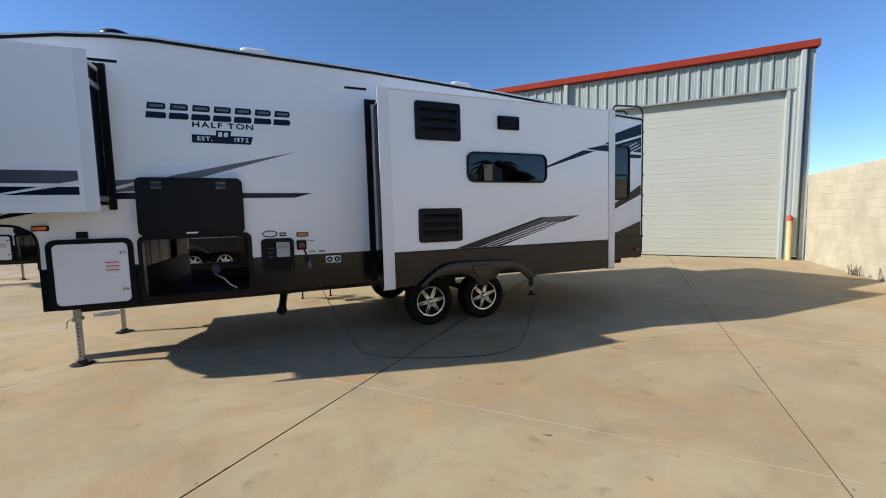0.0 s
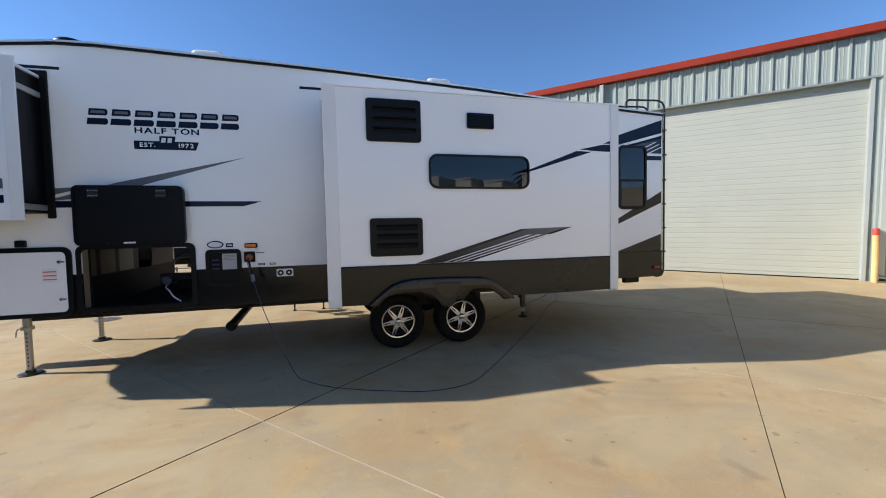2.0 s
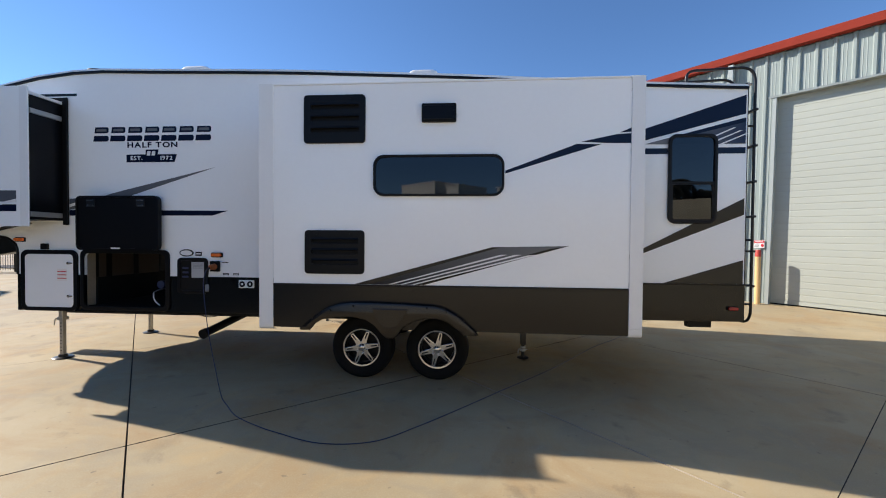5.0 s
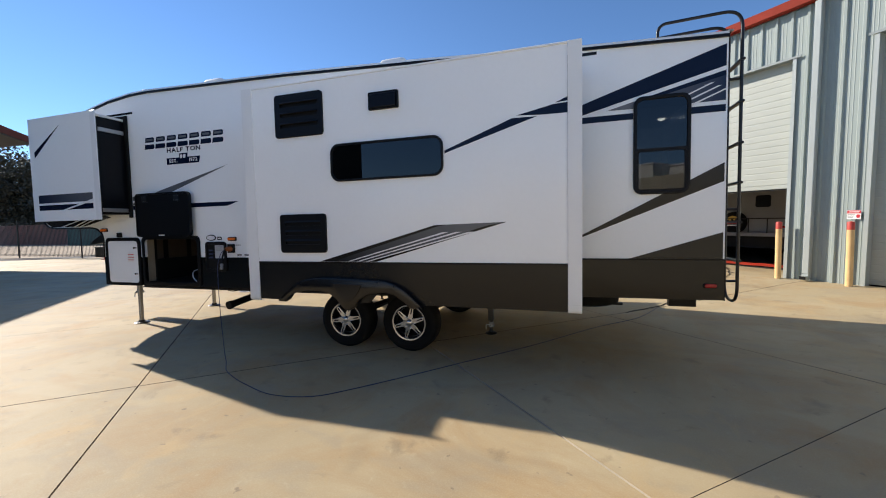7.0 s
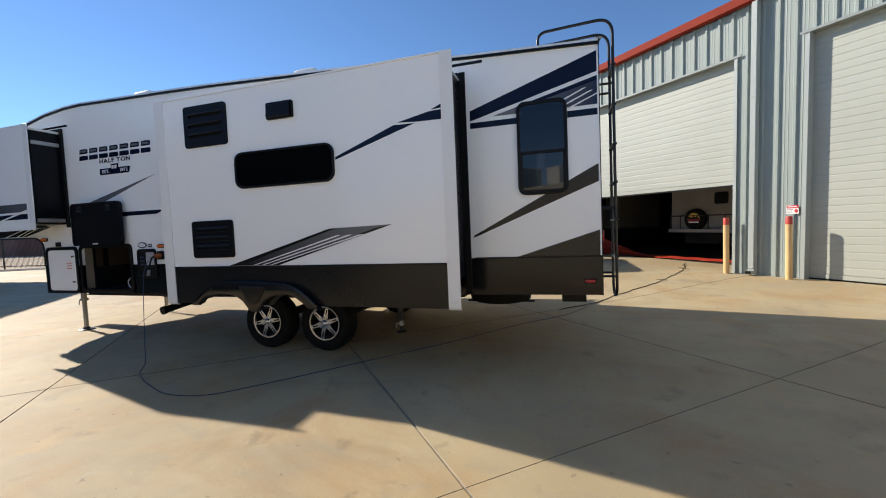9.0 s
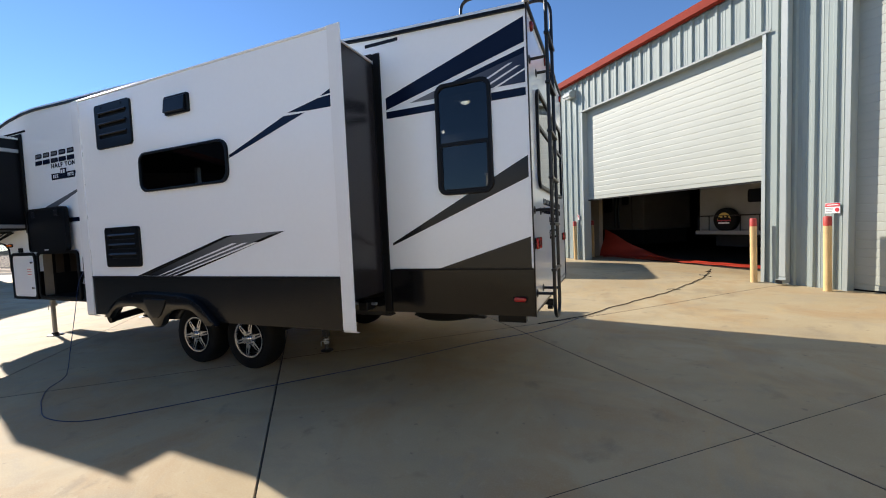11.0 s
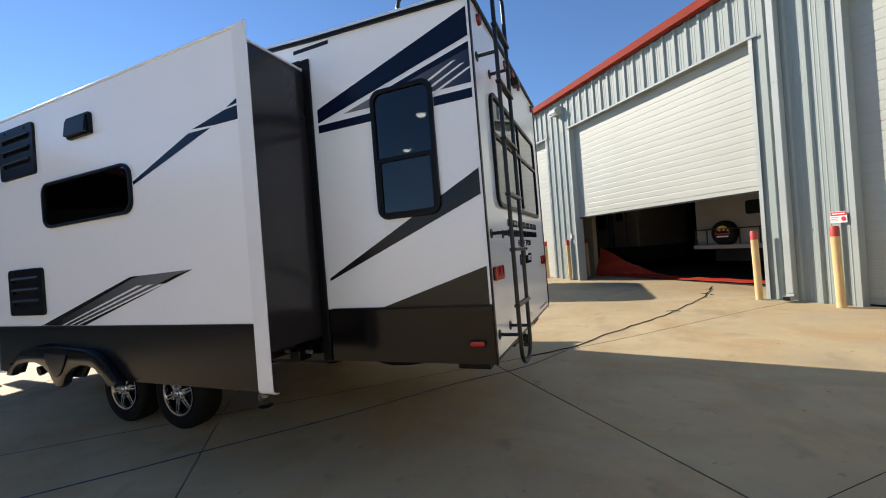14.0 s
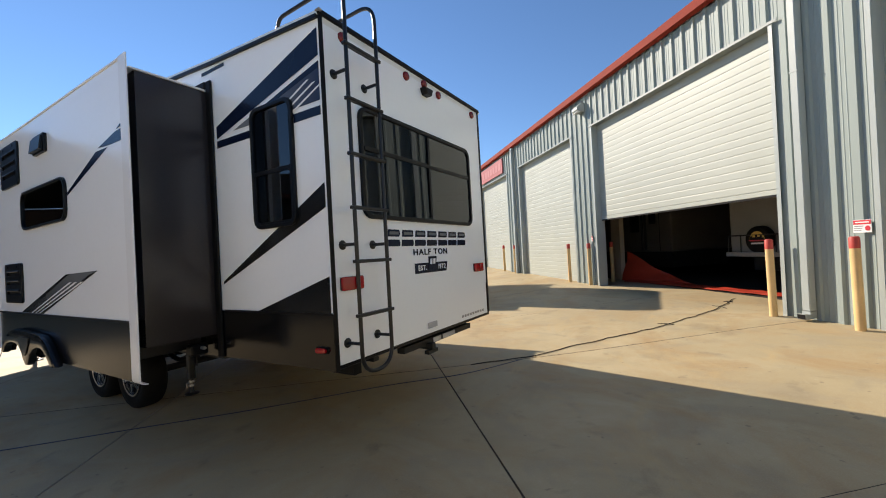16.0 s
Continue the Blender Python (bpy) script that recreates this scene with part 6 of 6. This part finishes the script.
# tall red cone and a low box by the fence
cone_at = Vector((-20.2, 16.95, 0))
cone = thing("traffic_cone", Matrix.Translation(cone_at), "tall slim red traffic cone in front of the iron fence", "traffic cone")
part("body", lathe([(0, 0.045), (0.17, 0.045), (0.125, 0.30), (0.07, 0.95), (0.05, 1.12), (0, 1.13)], cone_at, "z", 20), SIGN_RED, cone, smooth=True)
part("base", box(cone_at.x - 0.23, cone_at.x + 0.23, cone_at.y - 0.23, cone_at.y + 0.23, -0.002, 0.044, 0.02), BOLLARD_R, cone, "square red base")
part("band", lathe([(0.106, 0.56), (0.110, 0.562), (0.093, 0.72), (0.089, 0.722), (0.106, 0.56)], cone_at, "z", 20), SIGN_WHITE, cone, "pale reflective band", smooth=True)
crate_at = Vector((-23.05, 18.6, -0.03))
crate = thing("utility_box", Matrix.Translation(crate_at), "low dark grey utility box behind the iron fence", "utility box")
part("body", box(crate_at.x - 0.40, crate_at.x + 0.40, crate_at.y - 0.28, crate_at.y + 0.28, -0.03, 0.60, 0.02), PLASTIC_DARK, crate)
part("lid", box(crate_at.x - 0.43, crate_at.x + 0.43, crate_at.y - 0.31, crate_at.y + 0.31, 0.601, 0.67, 0.02), PLASTIC_DARK, crate)

# canopy with red fascia; its roof shades the left of the yard
# corner (-15.5, -12.4) is out of view, added to shade the trailer's foreground
CAN = [(-20.6, 14.1), (-9.8, 2.0), (-15.5, -12.4), (-24.0, -5.9), (-42.0, 13.2)]
canopy = thing("canopy", Matrix.Translation((-24, 6, 0)), "tall canopy with a red fascia on steel posts", "canopy")
part("roof", plate(CAN, 6.0, 6.12, "xy"), FRAME_STEEL, canopy)
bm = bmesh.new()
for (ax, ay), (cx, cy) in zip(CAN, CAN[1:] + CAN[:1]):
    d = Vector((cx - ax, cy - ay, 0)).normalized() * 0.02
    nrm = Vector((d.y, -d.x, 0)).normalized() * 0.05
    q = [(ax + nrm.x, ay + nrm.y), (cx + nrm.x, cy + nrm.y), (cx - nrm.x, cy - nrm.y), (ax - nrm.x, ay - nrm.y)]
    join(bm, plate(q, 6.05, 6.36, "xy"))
# red darkened towards brown: the fascia's backlit shade is in the colour
part("fascia", bm, mat("shaded_red_fascia", (0.115, 0.035, 0.025), 0.8, spec=0.1), canopy, "shaded red canopy fascia")
WORKSHOP = mat("brown_workshop_wall", (0.075, 0.055, 0.042), 0.7, vary=0.2, scale=1, world_space=True)
part("back_wall", plate([(-24.3, -5.9), (-41.6, 12.9), (-41.9, 12.6), (-24.6, -6.2)], -0.03, 5.999, "xy"), WORKSHOP, canopy, "plain brown wall closing the canopy's back")
part("back_wall", plate([(-24.2, -6.1), (-9.2, -17.6), (-9.5, -17.9), (-24.5, -6.4)], -0.03, 8.2, "xy"), WORKSHOP, canopy)
for x, y in ((-22.5, 12.0), (-13.0, 3.2), (-16.0, -9.5), (-24.0, -4.2), (-37.5, 11.5)):
    part("post", box(x - 0.12, x + 0.12, y - 0.12, y + 0.12, -0.03, 5.999), GALV, canopy)


def tree(x, y, high, spread, seed, leaves=6500):
    rnd = random.Random(seed)
    t = thing("tree", Matrix.Translation((x, y, -0.03)), "dark green broad-leaved tree beyond the fence", "tree", "trees beyond the fence")
    b = bmesh.new()
    th = high * 0.26
    top = Vector((x + rnd.uniform(-0.3, 0.3), y + rnd.uniform(-0.3, 0.3), th))
    tube([(x, y, -0.03), (x + 0.05, y, th * 0.5), top], 0.2, 8, b, [0.24, 0.19, 0.15])
    tips = []
    for k in range(8):
        a = k * 0.785 + rnd.uniform(-0.3, 0.3)
        e = top + Vector((math.cos(a) * spread * rnd.uniform(0.35, 0.75), math.sin(a) * spread * rnd.uniform(0.35, 0.75), high * rnd.uniform(-0.02, 0.58)))
        m = top.lerp(e, 0.5) + Vector((0, 0, 0.3))
        tube([top, m, e], 0.08, 6, b, [0.10, 0.06, 0.02])
        tips += [e, m, top.lerp(e, 0.8)]
    part("trunk", b, BARK, t, smooth=True)
    vs, fs = [], []
    clumps = [tp + Vector((rnd.gauss(0, 0.4), rnd.gauss(0, 0.4), rnd.gauss(0.1, 0.4))) for tp in tips for _ in range(2)]
    for _ in range(leaves):
        c = rnd.choice(clumps)
        p = c + Vector((rnd.gauss(0, spread * 0.17), rnd.gauss(0, spread * 0.17), rnd.gauss(0, spread * 0.19)))
        ax = Vector((rnd.gauss(0, 1), rnd.gauss(0, 1), rnd.gauss(0, 0.7))).normalized()
        bx = ax.orthogonal().normalized()
        s = rnd.uniform(0.14, 0.34)
        i = len(vs)
        vs += [p - ax * s, p + bx * s * 0.5, p + ax * s, p - bx * s * 0.5]
        fs.append((i, i + 1, i + 2, i + 3))
    me = bpy.data.meshes.new("crown")
    me.from_pydata([v - Vector((x, y, 0)) for v in vs], [], fs)
    me.materials.append(LEAF)
    ob_ = new("crown", me)
    ob_.parent = t
    ob_.location = (0, 0, 0.03)


for i, (x, y, h, s) in enumerate(((-91, 46, 20, 6.2), (-84, 44, 18, 5.8), (-79, 46, 19, 6), (-73, 45, 15, 5.0), (-98, 47, 18, 6), (-67, 47, 11, 4.5), (-88, 49, 12, 5.5), (-76, 50, 11, 5.5), (-60, 49, 8, 4), (-105, 46, 18, 6), (-94, 43.5, 13, 5.5), (-82, 43, 11, 5))):
    tree(x, y, h, s, 20 + i)

def palm(x, y, high, seed):
    """A fan of drooping fronds on a slim trunk."""
    rnd = random.Random(seed)
    t = thing("palm_tree", Matrix.Translation((x, y, -0.03)), "tall palm tree with drooping green fronds", "palm tree", "palms")
    part("trunk", tube([(x, y, -0.03), (x + 0.1, y, high * 0.5), (x, y, high)], 0.2, 10, None, [0.26, 0.2, 0.17]), BARK, t, smooth=True)
    b = bmesh.new()
    for k in range(110):
        a, lift = rnd.uniform(0, 6.283), rnd.uniform(-0.5, 1.2)
        d = Vector((math.cos(a), math.sin(a), 0))
        w = Vector((-d.y, d.x, 0))
        ln = rnd.uniform(1.6, 2.3)
        last = None
        for i in range(8):
            q = i / 7
            c = Vector((x, y, high)) + d * ln * q + Vector((0, 0, ln * (lift * q * 0.6 - 0.75 * q * q)))
            half = 0.17 * math.sin(math.pi * min(1, q * 0.9 + 0.08)) + 0.01
            row = [b.verts.new(c - w * half - Vector((0, 0, half * 0.6))), b.verts.new(c), b.verts.new(c + w * half - Vector((0, 0, half * 0.6)))]
            if last:
                b.faces.new((last[0], last[1], row[1], row[0]))
                b.faces.new((last[1], last[2], row[2], row[1]))
            last = row
    part("crown", b, LEAF, t)


for i, (x, y, h) in enumerate(((16.6, -18.6, 5.6), (18.9, -19.4, 5.0))):
    palm(x, y, h, 60 + i)

# gabled neighbour building behind the block wall, facing the sun
NEI = Matrix(((U.x, V.x, 0, CORNER.x), (U.y, V.y, 0, CORNER.y), (0, 0, 1, -0.03), (0, 0, 0, 1)))
neighbour = thing("neighbour_building", NEI @ Matrix.Translation((17, -22, 0)), "pale beige gabled building behind the block wall", "building")
FRAME_OF[neighbour] = Matrix.Translation((-17, 22, 0))
STUCCO = mat("pale_stucco", (0.80, 0.78, 0.69), 0.85, vary=0.08, world_space=True, bump=0.2)
part("wall", plate([(-36, 0), (-8, 0), (-8, 2.7), (-22, 3.4), (-36, 2.7)], 18.0, 30.0, "yz"), STUCCO, neighbour)
part("roof", plate([(-36.6, 2.67), (-22, 3.401), (-7.4, 2.67), (-7.4, 2.82), (-22, 3.55), (-36.6, 2.82)], 17.6, 30.4, "yz"), DARK_TRIM, neighbour)
for v in (-33, -28.5, -15.5, -11):
    w = part("window", plate(rr(v - 0.9, v + 0.9, 0.9, 2.2, 0.02, 1), 17.90, 17.999, "yz", holes=[rr(v - 0.8, v + 0.8, 1.0, 2.1, 0.02, 1)]), SIGN_WHITE, neighbour)
    part("pane", box(17.96, 17.97, v - 0.8, v + 0.8, 1.0, 2.1), BLACK, w)
# pale blocks added out of view for what the camper's windows mirror
for v0, v1, top in ((-32.5, -28.6, 5.95), (-27.4, -26.2, 5.5), (-22.9, -21.8, 4.95), (-20.6, -19.4, 4.7), (-18.3, -17.3, 4.45), (-16.5, -15.4, 4.2), (-14.3, -13.8, 4.45)):
    unit = part("roof_unit", box(18.4, 21.4, v0, v1, 2.6, top, 0.03), STUCCO, neighbour, "pale block standing for buildings mirrored in the windows")
    part("cap", box(18.34, 21.46, v0 - 0.05, v1 + 0.05, top + 0.001, top + 0.08), SIGN_WHITE, unit)
part("door", box(17.93, 17.999, -23.6, -20.4, 0.03, 2.4), DOOR_SLAT, neighbour)

# low far scrub on the horizon
bm = bmesh.new()
rnd = random.Random(5)
ring = []
for k in range(220):
    a = 2 * math.pi * k / 220
    rad = 190 + 12 * math.sin(3 * a)
    h = 1.5 + 2.0 * noise.noise(Vector((math.cos(a) * 6, math.sin(a) * 6, 0))) + rnd.uniform(0, 1.1)
    ring.append((bm.verts.new((rad * math.cos(a), rad * math.sin(a), -0.1)), bm.verts.new(((rad + 4) * math.cos(a), (rad + 4) * math.sin(a), max(0.6, h)))))
for k in range(220):
    a, c = ring[k], ring[(k + 1) % 220]
    bm.faces.new((a[0], c[0], c[1], a[1]))
tagged(part("backdrop", bm, HEDGE), "far line of low scrub on the horizon", "backdrop", kind="structure")

# ---- drain grate and scraps on the concrete ----
GRATE = (-2.56, 8.86)
grate = thing("drain_grate", Matrix.Translation((*GRATE, 0)), "round cast-iron drain grate set in the concrete", "drain")
part("rim", plate(oval(*GRATE, 0.20, 0.20, 28), 0.001, 0.010, "xy", holes=[oval(*GRATE, 0.175, 0.175, 28)]), GALV, grate)
# flat dark disc in place of the shaded depth under the bars
part("well", plate(oval(*GRATE, 0.178, 0.178, 24), 0.002, 0.004, "xy"), JOINT, grate)
for k in range(-3, 4):
    half = math.sqrt(0.174 ** 2 - (0.05 * k) ** 2) - 0.004
    part("bar", box(GRATE[0] + 0.05 * k - 0.008, GRATE[0] + 0.05 * k + 0.008, GRATE[1] - half, GRATE[1] + half, 0.0042, 0.009), GALV, grate)
for k in range(-2, 3):
    half = math.sqrt(0.172 ** 2 - (0.06 * k) ** 2) - 0.004
    part("cross_bar", box(GRATE[0] - half, GRATE[0] + half, GRATE[1] + 0.06 * k - 0.009, GRATE[1] + 0.06 * k + 0.009, 0.0092, 0.0115), GALV, grate)
twig = part("twig", tube([(1.955, 2.325, 0.003), (1.985, 2.300, 0.006), (2.02, 2.285, 0.003)], 0.002, 6, None, [0.001, 0.0025, 0.001]), BARK)
tagged(twig, "small dry twig lying on the concrete", "twig")

# dry weeds at the foot of the block wall
weed = thing("dry_weed", Matrix.Translation(yard(7.30, 3.3)), "small dark dry weeds at the foot of the block wall", "weed")
rnd = random.Random(77)
base = yard(7.30, 3.3, ground_z(7.30, 3.3))
for k in range(22):
    a, lean = rnd.uniform(0, 6.283), rnd.uniform(0.02, 0.14)
    foot = base + U * rnd.uniform(-0.05, 0.05) + V * rnd.gauss(0, 0.12)
    top = foot + Vector((math.cos(a) * lean, math.sin(a) * lean, rnd.uniform(0.08, 0.26)))
    part("stem", tube([foot, foot.lerp(top, 0.5) + Vector((0, 0, 0.02)), top], 0.006, 5, None, [0.008, 0.006, 0.003]), BARK, weed)

# ---- pieces of pavement and wall ----
for u0, u1 in zip(LINES_U, LINES_U[1:]):
    for s0, s1 in zip(LINES_S, LINES_S[1:]):
        make_slab(u0, u1, s0, s1)
YARD = Matrix(((U.x, V.x, 0, CORNER.x), (U.y, V.y, 0, CORNER.y), (0, 0, 1, 0), (0, 0, 0, 1)))
first = None
for course in range(13):
    for k in range(22):
        z0 = -0.1 + course * BLOCK_H
        v0 = -(k * BLOCK_L) - (0.2 if course % 2 else 0.0)
        m = YARD @ Matrix.Translation((WALL_U + 0.1, v0 - BLOCK_L / 2, z0 + BLOCK_H / 2))
        if first is None:
            b = box(-0.094, 0.094, -BLOCK_L / 2 + 0.004, BLOCK_L / 2 - 0.004, -BLOCK_H / 2 + 0.004, BLOCK_H / 2 - 0.004, 0.003)
            first = part("block", b, BLOCK, block_wall)
            first.matrix_basis = m
        else:
            again(first, m, block_wall)
